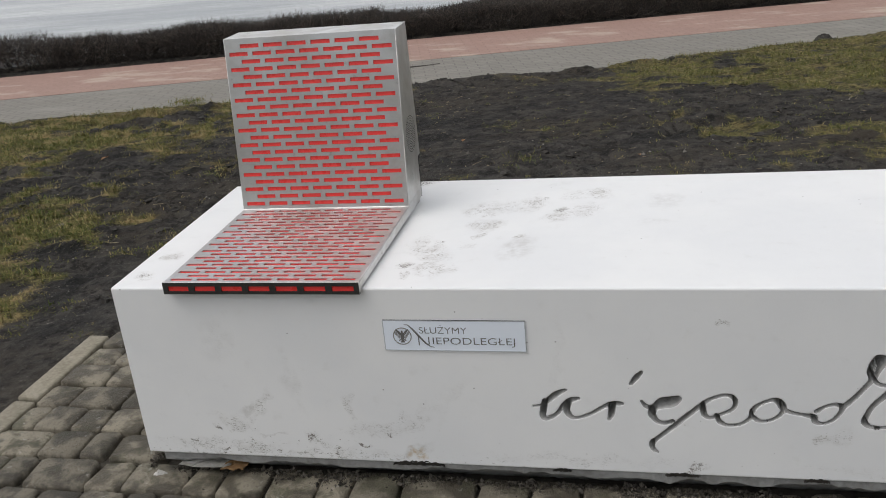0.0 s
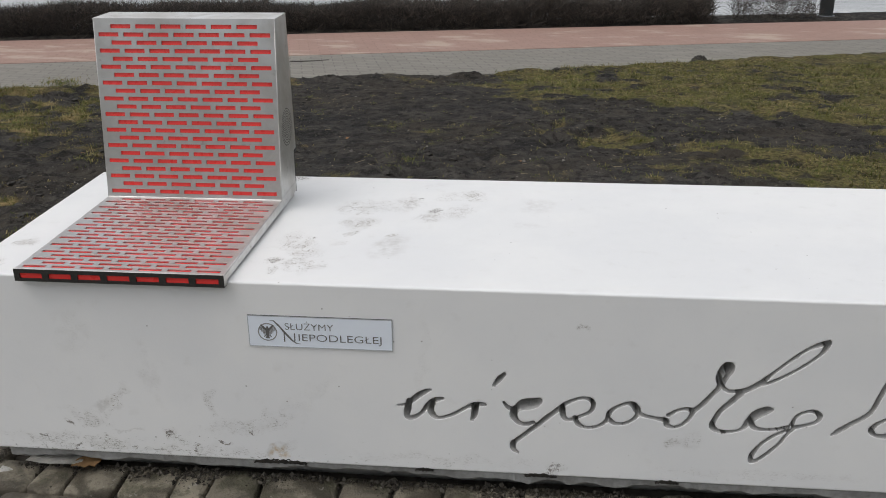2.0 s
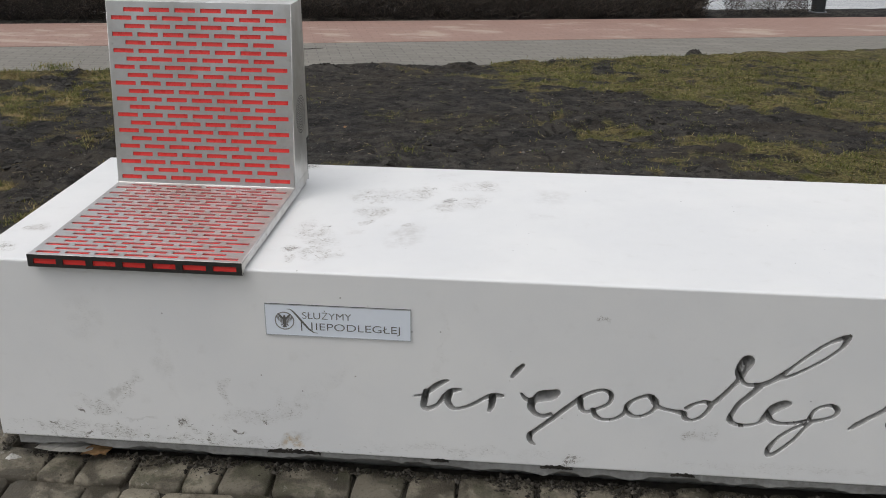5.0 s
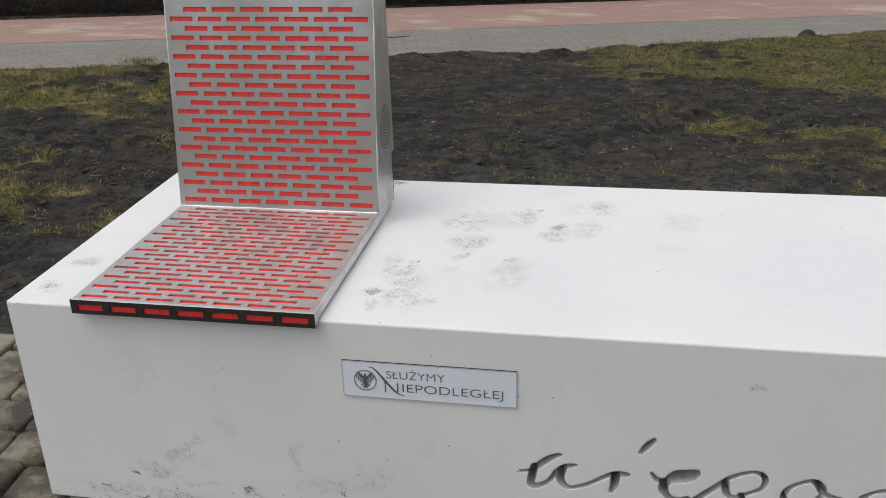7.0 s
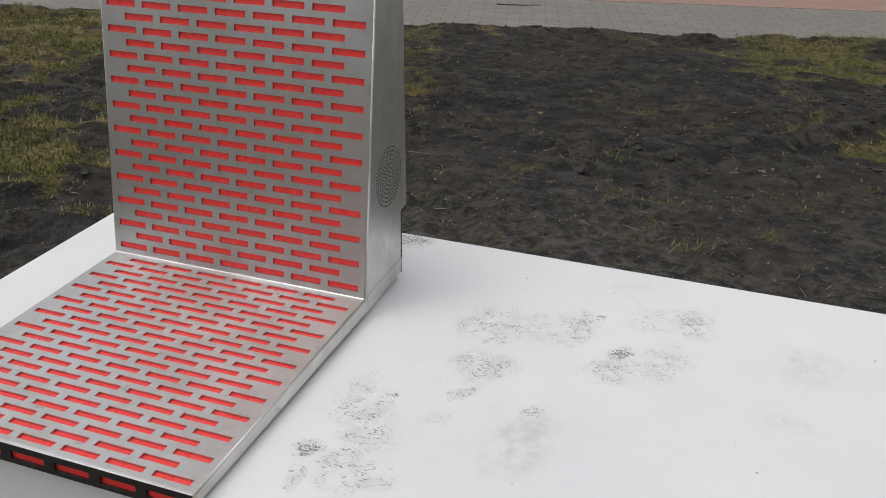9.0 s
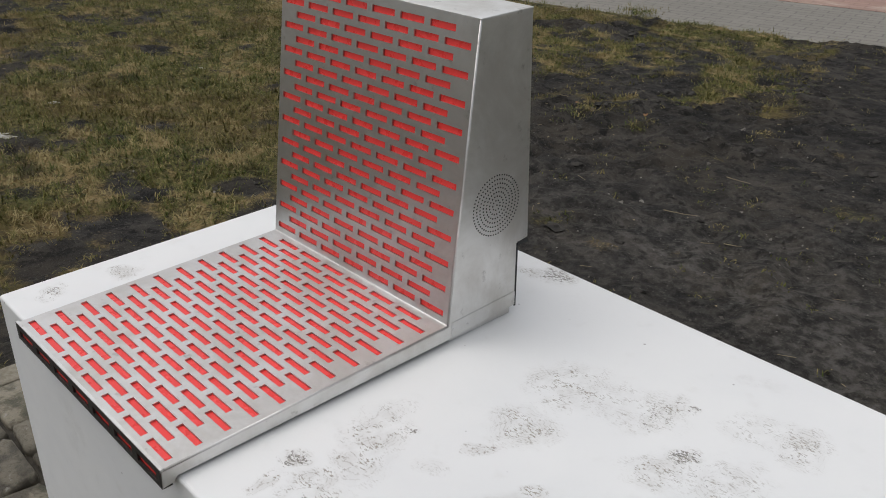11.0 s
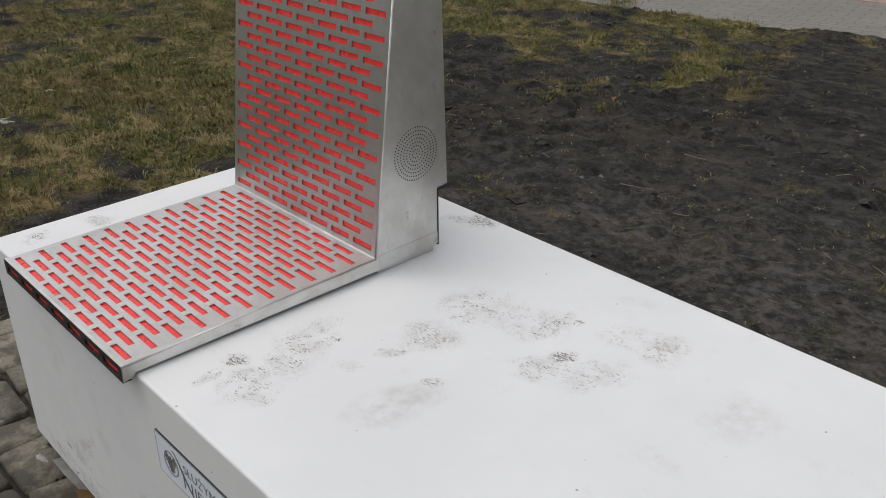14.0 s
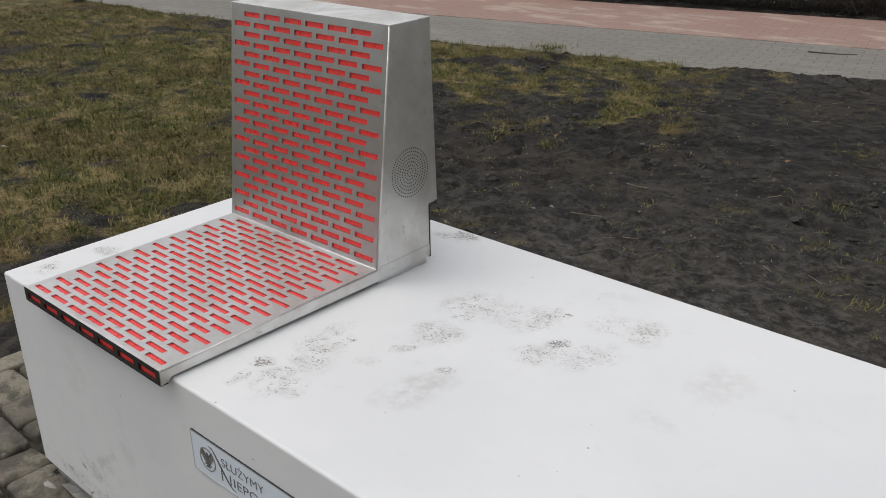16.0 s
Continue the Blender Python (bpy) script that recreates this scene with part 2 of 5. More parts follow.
ink_pale = plain("grey_print", (0.30, 0.29, 0.28), (0.20, 0.195, 0.19), 90, 0.5)


def sett_material():
    m = Nodes("wet_concrete_sett")
    at = m.place()
    info = m.n.new("ShaderNodeObjectInfo").outputs["Random"]
    isle = m.n.new("ShaderNodeNewGeometry").outputs["Random Per Island"]
    wet, fine = m.noise(at, 12, 7, 0.6, 0.2), m.noise(at, 120, 8, 0.74)
    rnd = m.math("FRACT", m.math("ADD", info, isle))
    col = m.mix(m.ramp(wet, 0.42, 0.58), (0.082, 0.070, 0.050), (0.245, 0.218, 0.166))
    hsv = m.n.new("ShaderNodeHueSaturation")
    m.l.new(col, hsv.inputs["Color"])
    m.l.new(m.ramp(rnd, 0, 1, 0.72, 1.25), hsv.inputs["Value"])
    col = m.mix(m.ramp(fine, 0.52, 0.64, 0, 0.5), hsv.outputs[0], (0.050, 0.044, 0.031))
    col = m.mix(m.ramp(m.noise(at, 9, 7, 0.7, 0.4), 0.53, 0.62, 0, 0.6), col, (0.062, 0.062, 0.034))
    col = m.mix(m.ramp(m.noise(at, 46, 6, 0.65, 0.3), 0.63, 0.68, 0, 0.5), col, (0.40, 0.39, 0.36))
    m.bump(m.math("ADD", fine, m.math("MULTIPLY", wet, 1.8)), 0.85, 0.009)
    return m.done(col, m.ramp(wet, 0.35, 0.65, 0.42, 0.75), 0, 0.4)


sett_mat = sett_material()


def turf_patches(m, at):
    """Where the turf lies dry and straw-coloured, and where it is dark and matted."""
    dry = m.ramp(m.noise(m.stretch(at, (1.0, 1.5, 1), (0, 0, 0.4)), 3.6, 9, 0.74, 0.4), 0.50, 0.61)
    dark = m.ramp(m.noise(at, 4.6, 8, 0.72, 0.2), 0.54, 0.65)
    clump = m.noise(at, 38, 6, 0.7)
    along = m.n.new("ShaderNodeSeparateXYZ")
    m.l.new(at, along.inputs[0])
    brown = m.math("MULTIPLY", m.ramp(m.noise(at, 1.1, 6, 0.65), 0.47, 0.60), m.ramp(along.outputs[0], 0.8, -1.0, 0.1, 1.0))
    dry = m.math("MULTIPLY", dry, m.ramp(along.outputs[0], 1.2, -0.8, 0.35, 1.15))
    return dry, dark, clump, brown


def ground_material():
    """Bare soil and thin winter turf, mixed by the mesh's own grass cover."""
    m = Nodes("soil_and_turf")
    at = m.place()
    cover = m.n.new("ShaderNodeAttribute")
    cover.attribute_name = "cover"
    big, mid, fine = m.noise(at, 1.4, 5), m.noise(at, 7, 6, 0.62), m.noise(at, 90, 8, 0.72)
    soil = m.mix(m.ramp(mid, 0.36, 0.66), (0.0150, 0.0140, 0.0125), (0.070, 0.063, 0.055))
    soil = m.mix(m.ramp(big, 0.42, 0.66, 0, 0.6), soil, (0.056, 0.046, 0.033))
    soil = m.mix(m.ramp(m.noise(at, 15, 6, 0.66), 0.50, 0.60, 0, 0.75), soil, (0.009, 0.0085, 0.0075))
    soil = m.mix(m.ramp(m.noise(at, 6.0, 9, 0.74, 0.3), 0.54, 0.60, 0, 0.75), soil, (0.0075, 0.0074, 0.0066))
    soil = m.mix(m.ramp(fine, 0.57, 0.66, 0, 0.6), soil, (0.16, 0.148, 0.128))
    dust = m.n.new("ShaderNodeAttribute")
    dust.attribute_name = "dust"
    soil = m.mix(m.math("MULTIPLY", dust.outputs["Fac"], m.ramp(m.noise(at, 24, 6, 0.68), 0.40, 0.66, 0.05, 0.8)), soil, (0.205, 0.192, 0.172))
    dry, dark, clump, brown = turf_patches(m, at)
    turf = m.mix(m.ramp(clump, 0.40, 0.60), (0.038, 0.032, 0.012), (0.175, 0.148, 0.062))
    turf = m.mix(m.ramp(m.noise(at, 5.5, 6, 0.65), 0.45, 0.62, 0, 0.6), turf, (0.075, 0.082, 0.015))
    turf = m.mix(m.math("MULTIPLY", dry, m.ramp(clump, 0.35, 0.6, 0.35, 0.95)), turf, (0.29, 0.21, 0.095))
    turf = m.mix(m.math("MULTIPLY", brown, 0.55), turf, (0.120, 0.082, 0.032))
    turf = m.mix(m.math("MULTIPLY", dark, 0.8), turf, (0.028, 0.021, 0.010))
    turf = m.mix(m.ramp(fine, 0.60, 0.70, 0, 0.75), turf, (0.32, 0.24, 0.11))
    edge = m.math("ADD", cover.outputs["Fac"], m.math("MULTIPLY", m.math("SUBTRACT", fine, 0.5), 0.9))
    col = m.mix(m.ramp(edge, 0.30, 0.75), soil, turf)
    m.bump(m.math("ADD", m.math("MULTIPLY", m.noise(at, 24, 7, 0.66), 1.3), m.math("MULTIPLY", fine, 0.35)), 0.9, 0.03)
    return m.done(col, m.ramp(mid, 0.3, 0.7, 0.8, 0.98), 0, 0.2)


ground_mat = ground_material()


def paving(name, a, b, joint, patch, turn):
    m = Nodes(name)
    at = m.place()
    brick = m.n.new("ShaderNodeTexBrick")
    m.l.new(m.stretch(at, (1, 1, 1), (0, 0, radians(turn))), brick.inputs["Vector"])
    for key, v in (("Scale", 1.0), ("Mortar Size", 0.006), ("Brick Width", 0.2), ("Row Height", 0.1), ("Bias", 0.0), ("Mortar Smooth", 0.3)):
        brick.inputs[key].default_value = v
    for key, v in (("Color1", a), ("Color2", b), ("Mortar", joint)):
        brick.inputs[key].default_value = (*v, 1)
    far, fine = m.noise(m.stretch(at, (1, 2.2, 1), (0, 0, radians(turn))), 1.3, 6, 0.6), m.noise(at, 40, 5)
    col = m.mix(m.ramp(far, 0.53, 0.66, 0, 0.65), brick.outputs["Color"], patch)
    col = m.mix(m.ramp(fine, 0.45, 0.8, 0, 0.35), col, tuple(c * 0.6 for c in a))
    m.bump(m.math("SUBTRACT", m.math("MULTIPLY", fine, 0.3), brick.outputs["Fac"]), 0.5, 0.004)
    return m.done(col, 0.7, 0, 0.35)


grey_paving = paving("grey_block_paving", (0.232, 0.215, 0.186), (0.202, 0.188, 0.163), (0.135, 0.125, 0.11), (0.27, 0.25, 0.215), -15)
red_paving = paving("red_block_paving", (0.35, 0.225, 0.182), (0.32, 0.205, 0.167), (0.26, 0.165, 0.135), (0.50, 0.41, 0.33), -15)
edging_mat = plain("edging_concrete", (0.30, 0.27, 0.21), (0.16, 0.142, 0.10), 9, 0.8, bump=0.5, bscale=80, vary=0.15)


def blade_material(name, a, b, c, patchy=False):
    m = Nodes(name)
    r = m.n.new("ShaderNodeNewGeometry").outputs["Random Per Island"]
    if patchy:
        at = m.place()
        dry, dark, clump, brown = turf_patches(m, at)
        r = m.math("ADD", m.math("MULTIPLY", r, 0.45), m.ramp(clump, 0.36, 0.64, 0.0, 0.55))
    col = m.mix(m.ramp(r, 0.25, 0.5), a, b)
    col = m.mix(m.ramp(r, 0.66, 0.88), col, c)
    if patchy:
        col = m.mix(m.math("MULTIPLY", brown, 0.45), col, (0.145, 0.100, 0.036))
        col = m.mix(m.math("MULTIPLY", dry, 0.75), col, c)
        col = m.mix(m.math("MULTIPLY", dark, 0.7), col, tuple(v * 0.42 for v in a))
    return m.done(col, 0.7, 0, 0.2)


grass_mat = blade_material("winter_grass", (0.060, 0.084, 0.017), (0.130, 0.125, 0.034), (0.33, 0.262, 0.125), True)
twig_mat = blade_material("bare_twigs", (0.034, 0.030, 0.027), (0.060, 0.052, 0.045), (0.115, 0.095, 0.078))
bark_mat = plain("dark_bark", (0.05, 0.045, 0.04), (0.09, 0.08, 0.07), 14, 0.9, bump=0.8)
snow_mat = plain("old_snow", (0.52, 0.51, 0.48), (0.20, 0.18, 0.13), 45, 0.6, bump=0.6)
straw_mat = plain("dry_straw", (0.34, 0.28, 0.17), (0.20, 0.16, 0.09), 20, 0.8)
paper_mat = plain("damp_paper", (0.60, 0.59, 0.56), (0.40, 0.385, 0.35), 14, 0.8)
card_mat = plain("brown_cardboard", (0.36, 0.22, 0.10), (0.24, 0.14, 0.06), 16, 0.85)
clod_mat = plain("soil_clod", (0.016, 0.0148, 0.0128), (0.058, 0.051, 0.043), 40, 0.95, bump=0.9)
crumb_mat = blade_material("dry_soil_crumb", (0.05, 0.045, 0.04), (0.11, 0.10, 0.088), (0.22, 0.205, 0.18))
leaf_mat = plain("dead_leaf_brown", (0.34, 0.19, 0.085), (0.22, 0.115, 0.05), 40, 0.8)
post_mat = plain("grey_steel_post", (0.17, 0.185, 0.19), (0.13, 0.14, 0.145), 6, 0.55, 0.3)


def water_material():
    m = Nodes("lake_water")
    at = m.place()
    wave = m.math("ADD", m.noise(m.stretch(at, (0.5, 1.6, 1)), 1.4, 6, 0.6), m.math("MULTIPLY", m.noise(at, 9, 4), 0.25))
    m.bump(wave, 0.5, 0.25)
    far = m.noise(m.stretch(at, (0.3, 1, 1)), 0.35, 4)
    return m.done(m.mix(m.ramp(far, 0.35, 0.65), (0.40, 0.42, 0.43), (0.55, 0.56, 0.56)), 0.25, 0, 0.6)


water_mat = water_material()


# ---- geometry helpers ----
def finish(ob, smooth=False):
    for p in ob.data.polygons:
        p.use_smooth = smooth
    return ob


def mesh_object(name, verts, faces, material, parent=None, label="", smooth=False):
    me = bpy.data.meshes.new(name)
    me.from_pydata(verts, [], faces)
    me.materials.append(material)
    ob = new(name, me)
    ob.parent = parent
    finish(ob, smooth)
    return tagged(ob, label)


def part(name, bm, material, parent=None, label="", smooth=False):
    me = bpy.data.meshes.new(name)
    bmesh.ops.recalc_face_normals(bm, faces=bm.faces)
    bm.to_mesh(me)
    bm.free()
    me.materials.append(material)
    ob = new(name, me)
    ob.parent = parent
    finish(ob, smooth)
    return tagged(ob, label)


def box(x0, x1, y0, y1, z0, z1, bevel=0.0, segments=2):
    bm = bmesh.new()
    bmesh.ops.create_cube(bm, size=1.0, matrix=Matrix.LocRotScale(((x0 + x1) / 2, (y0 + y1) / 2, (z0 + z1) / 2), None, (x1 - x0, y1 - y0, z1 - z0)))
    if bevel:
        bmesh.ops.bevel(bm, geom=bm.edges[:], offset=bevel, segments=segments, profile=0.5, affect="EDGES")
    return bm


def prism(profile, x0, x1, bevel=0.0, segments=2):
    """A profile in y and z, drawn out along x."""
    bm = bmesh.new()
    a = [bm.verts.new((x0, y, z)) for y, z in profile]
    b = [bm.verts.new((x1, y, z)) for y, z in profile]
    bm.faces.new(a[::-1])
    bm.faces.new(b)
    for i in range(len(a)):
        j = (i + 1) % len(a)
        bm.faces.new((a[i], a[j], b[j], b[i]))
    bmesh.ops.recalc_face_normals(bm, faces=bm.faces)
    if bevel:
        bmesh.ops.bevel(bm, geom=bm.edges[:], offset=bevel, segments=segments, profile=0.5, affect="EDGES")
    return bm


def lattice(ix, iy, seed):
    h = (ix * 374761393 + iy * 668265263 + seed * 974711) & 0x7FFFFFFF
    h = ((h ^ (h >> 13)) * 1274126177) & 0x7FFFFFFF
    return ((h ^ (h >> 16)) & 0xFFFF) / 65535.0


def value_noise(x, y, seed=0):
    """Smooth value noise from 0 to 1 for arrays."""
    x0, y0 = np.floor(x).astype(np.int64), np.floor(y).astype(np.int64)
    fx, fy = x - x0, y - y0
    fx, fy = fx * fx * (3 - 2 * fx), fy * fy * (3 - 2 * fy)
    a = lattice(x0, y0, seed) * (1 - fx) + lattice(x0 + 1, y0, seed) * fx
    b = lattice(x0, y0 + 1, seed) * (1 - fx) + lattice(x0 + 1, y0 + 1, seed) * fx
    return a * (1 - fy) + b * fy


def fbm(x, y, octaves=4, seed=0):
    total, amp, norm = 0.0, 1.0, 0.0
    for k in range(octaves):
        total = total + amp * value_noise(x * 2**k, y * 2**k, seed + k)
        norm += amp
        amp *= 0.5
    return total / norm


def sstep(v, lo, hi):
    t = np.clip((v - lo) / (hi - lo), 0, 1)
    return t * t * (3 - 2 * t)


# ---- the ground ----
COBBLE, SETT_Z = (-0.572, 3.1, -2.5, 0.85), -0.035
NEAR_X, NEAR_Y = [-60, -7.6, -5.77, -3.48, -2.48, -0.67, 0.3, 2.0, 4.1, 60], [-3.7, 4.25, 4.46, 5.0, 5.21, 5.74, 5.97, 6.65, 7.49, 30]


def near_edge(x):
    return np.interp(x, NEAR_X, NEAR_Y)


def mid_edge(x):
    return 7.49 + 0.274 * x


def far_edge(x):
    return 9.36 + 0.265 * x


def slope(y):
    return -0.08 - 0.03 * np.clip(y, 0, 40)


BARE = ((0.4, 5.6), (-0.35, 5.6), (0.5, 4.7), (1.1, 4.2), (1.5, 4.55), (2.0, 4.15), (2.55, 3.95), (2.95, 3.8), (2.2, 2.7), (1.5, 3.0), (0.8, 3.1), (0.0, 3.1), (0.5, 2.0), (1.6, 1.9),
        (2.4, 1.5), (-0.45, 4.1), (-0.5, 3.2), (-0.7, 2.3), (-0.9, 1.4), (-0.85, 0.5), (-0.8, -0.3), (-1.15, 2.6), (-1.65, 3.2), (-2.2, 3.25), (-2.45, 4.68), (-0.5, 5.1), (-1.05, 1.9))
THIN = ((-1.35, 3.85), (-1.95, 3.75), (-1.55, 4.6), (-1.0, 4.7), (-0.75, 4.35), (1.75, 3.45), (2.15, 3.5), (-2.05, 2.4), (1.15, 5.3), (-1.25, 1.6), (-1.3, 2.15), (-2.75, 3.1), (-0.9, 5.3), (-1.15, 0.5))
TURF = ((1.35, 6.1), (1.75, 5.4), (2.4, 4.95), (3.2, 4.6), (3.7, 3.9), (2.65, 3.1), (3.3, 2.9), (4.2, 3.4), (2.7, 6.4), (4.2, 6.0), (-3.2, 4.4), (-3.0, 3.8), (-2.8, 5.1), (-1.9, 5.2),
        (-4.0, 3.0), (-3.0, 2.2), (-2.3, 1.7), (-1.7, 1.2), (-1.55, 0.5), (-1.4, -0.3), (-1.75, 2.0), (3.6, 1.5), (-3.2, 0.6))


def cover_at(x, y):
    """How much turf stands on the ground, 0 to 1: blended between places known as bare, thin and grown, and broken up."""
    total, weight = 0.3, 0.3
    for places, grown in ((BARE, -0.25), (THIN, 0.42), (TURF, 1.05)):
        for px, py in places:
            w = 1.0 / ((x - px) ** 2 + (y - py) ** 2 + 0.05) ** 1.7
            total, weight = total + w * grown, weight + w
    n = fbm(x * 1.6, y * 1.6, 4, 3)
    tuft = fbm(x * 6.5, y * 6.5, 3, 91)
    calm = np.exp(-np.maximum(np.abs(x) - 7, 0) - np.maximum(-5 - y, 0))
    c = np.clip(total / weight + calm * (1.1 * (n - 0.5) + 2.0 * (tuft - 0.52)), 0, 1)
    return np.where(y > near_edge(x) + 0.1, 0.0, c)


def ground_z(x, y):
    z = slope(y)
    dx = np.maximum(np.maximum(COBBLE[0] - x, x - COBBLE[1]), 0)
    dy = np.maximum(np.maximum(COBBLE[2] - y, y - COBBLE[3]), 0)
    d = np.hypot(dx, dy)
    z = z + (SETT_Z - 0.012 - z) * np.exp(-((d / 0.45) ** 2))
    rough = 1 - 0.75 * cover_at(x, y)
    z = z + 0.05 * (fbm(x * 2.2, y * 2.2, 3, 21) - 0.5) * sstep(d, 0.1, 0.6)
    patch = sstep(fbm(x * 1.3 + 3, y * 1.3, 3, 35), 0.35, 0.65)
    clod = np.abs(2 * fbm(x * 6, y * 6, 4, 31) - 1)
    lump = fbm(x * 13, y * 13, 3, 33) - 0.5
    z = z + rough * ((0.02 + 0.05 * patch) * (0.22 - clod) + (0.022 + 0.03 * patch) * lump) * sstep(d, 0.02, 0.35)
    inside = (d <= 0.0)
    z = np.where(inside, SETT_Z - 0.055, z)
    e = near_edge(x)
    z = z + 0.035 * np.exp(-(((y - e + 0.12) / 0.14) ** 2)) * fbm(x * 3, y * 3, 2, 41)
    z = np.where(y > e, slope(y) - 0.03, z)
    hedge_y = far_edge(x) + 0.15
    z = np.where(y > hedge_y, slope(hedge_y), z)
    return z - 1.3 * sstep(y - hedge_y, 0.65, 1.7)


def graded(lo, hi, step, far):
    """Even steps between lo and hi, growing steps outside."""
    mid = list(np.arange(lo, hi + step / 2, step))
    out, s, v = [], step, mid[-1]
    while v < far:
        s *= 1.35
        v += s
        out.append(v)
    back, s, v = [], step, mid[0]
    while v > -far:
        s *= 1.35
        v -= s
        back.append(v)
    return np.array(back[::-1] + mid + out)


def build_ground():
    xs, ys = graded(-5.4, 4.6, 0.021, 400), graded(-0.6, 6.9, 0.021, 400)
    xs = np.unique(np.concatenate([xs, np.arange(4.7, 12, 0.2), np.arange(-16, -5.5, 0.2)]))
    ys = np.unique(np.concatenate([ys, np.arange(7.0, 16, 0.12), np.arange(-7, -0.65, 0.12)]))
    gx, gy = np.meshgrid(xs, ys)
    gz = ground_z(gx, gy)
    verts = np.stack([gx, gy, gz], -1).reshape(-1, 3)
    n, w = len(ys), len(xs)
    i = (np.arange(n - 1)[:, None] * w + np.arange(w - 1)[None]).ravel()
    faces = np.stack([i, i + 1, i + w + 1, i + w], 1)
    ob = mesh_object("ground", verts.tolist(), faces.tolist(), ground_mat, smooth=True)
    tagged(ob, "dark bare soil with patchy yellow-green winter turf", "ground", kind="structure")
    attr = ob.data.attributes.new("cover", "FLOAT", "POINT")
    dust = ob.data.attributes.new("dust", "FLOAT", "POINT")
    near = np.exp(-(((gx - 0.6) / 2.2) ** 2 + ((gy - 1.4) / 1.5) ** 2) ** 1.3)
    dust.data.foreach_set("value", np.clip(near * sstep(gx, -1.3, -0.4) * 0.95 * fbm(gx * 2.5, gy * 2.5, 4, 61), 0, 1).ravel().astype(np.float32))
    attr.data.foreach_set("value", cover_at(gx, gy).ravel().astype(np.float32))
    return ob


build_ground()


def strip(name, lower, upper, lift, material, label, category):
    xs = np.concatenate([np.arange(-40, -9, 2.0), np.arange(-9, 9, 0.25), np.arange(9, 41, 2.0)])
    rows = []
    for k in range(5):
        f = k / 4
        y = lower(xs) * (1 - f) + upper(xs) * f
        rows.append(np.stack([xs, y, slope(y) + lift], 1))
    w = len(xs)
    verts = np.concatenate(rows + [rows[0] - (0, 0, 0.1), rows[-1] - (0, 0, 0.1)]).tolist()
    faces = [(r * w + c, r * w + c + 1, (r + 1) * w + c + 1, (r + 1) * w + c) for r in range(4) for c in range(w - 1)]
    faces += [(5 * w + c, 5 * w + c + 1, c + 1, c) for c in range(w - 1)]
    faces += [(4 * w + c, 4 * w + c + 1, 6 * w + c + 1, 6 * w + c) for c in range(w - 1)]
    return tagged(mesh_object(name, verts, faces, material), label, category, kind="structure")


strip("pavement", near_edge, mid_edge, -0.012, grey_paving, "grey concrete block footpath, damp", "pavement")
strip("cycle_path", mid_edge, far_edge, -0.008, red_paving, "red block path with pale worn patches", "path")

wx = [-500, -60, -20, 0, 20, 60, 500]
wy = [6, 12, 20, 40, 100, 600]
wv = [(x, y + (0.2 * x if abs(x) <= 60 else 12 * np.sign(x)) * (1 if y < 30 else 0), -0.95) for y in wy for x in wx]
wf = [(r * 7 + c, r * 7 + c + 1, r * 7 + c + 8, r * 7 + c + 7) for r in range(5) for c in range(6)]
tagged(mesh_object("water", wv, wf, water_mat), "pale grey rippled lake water under cloud", "water", kind="structure")


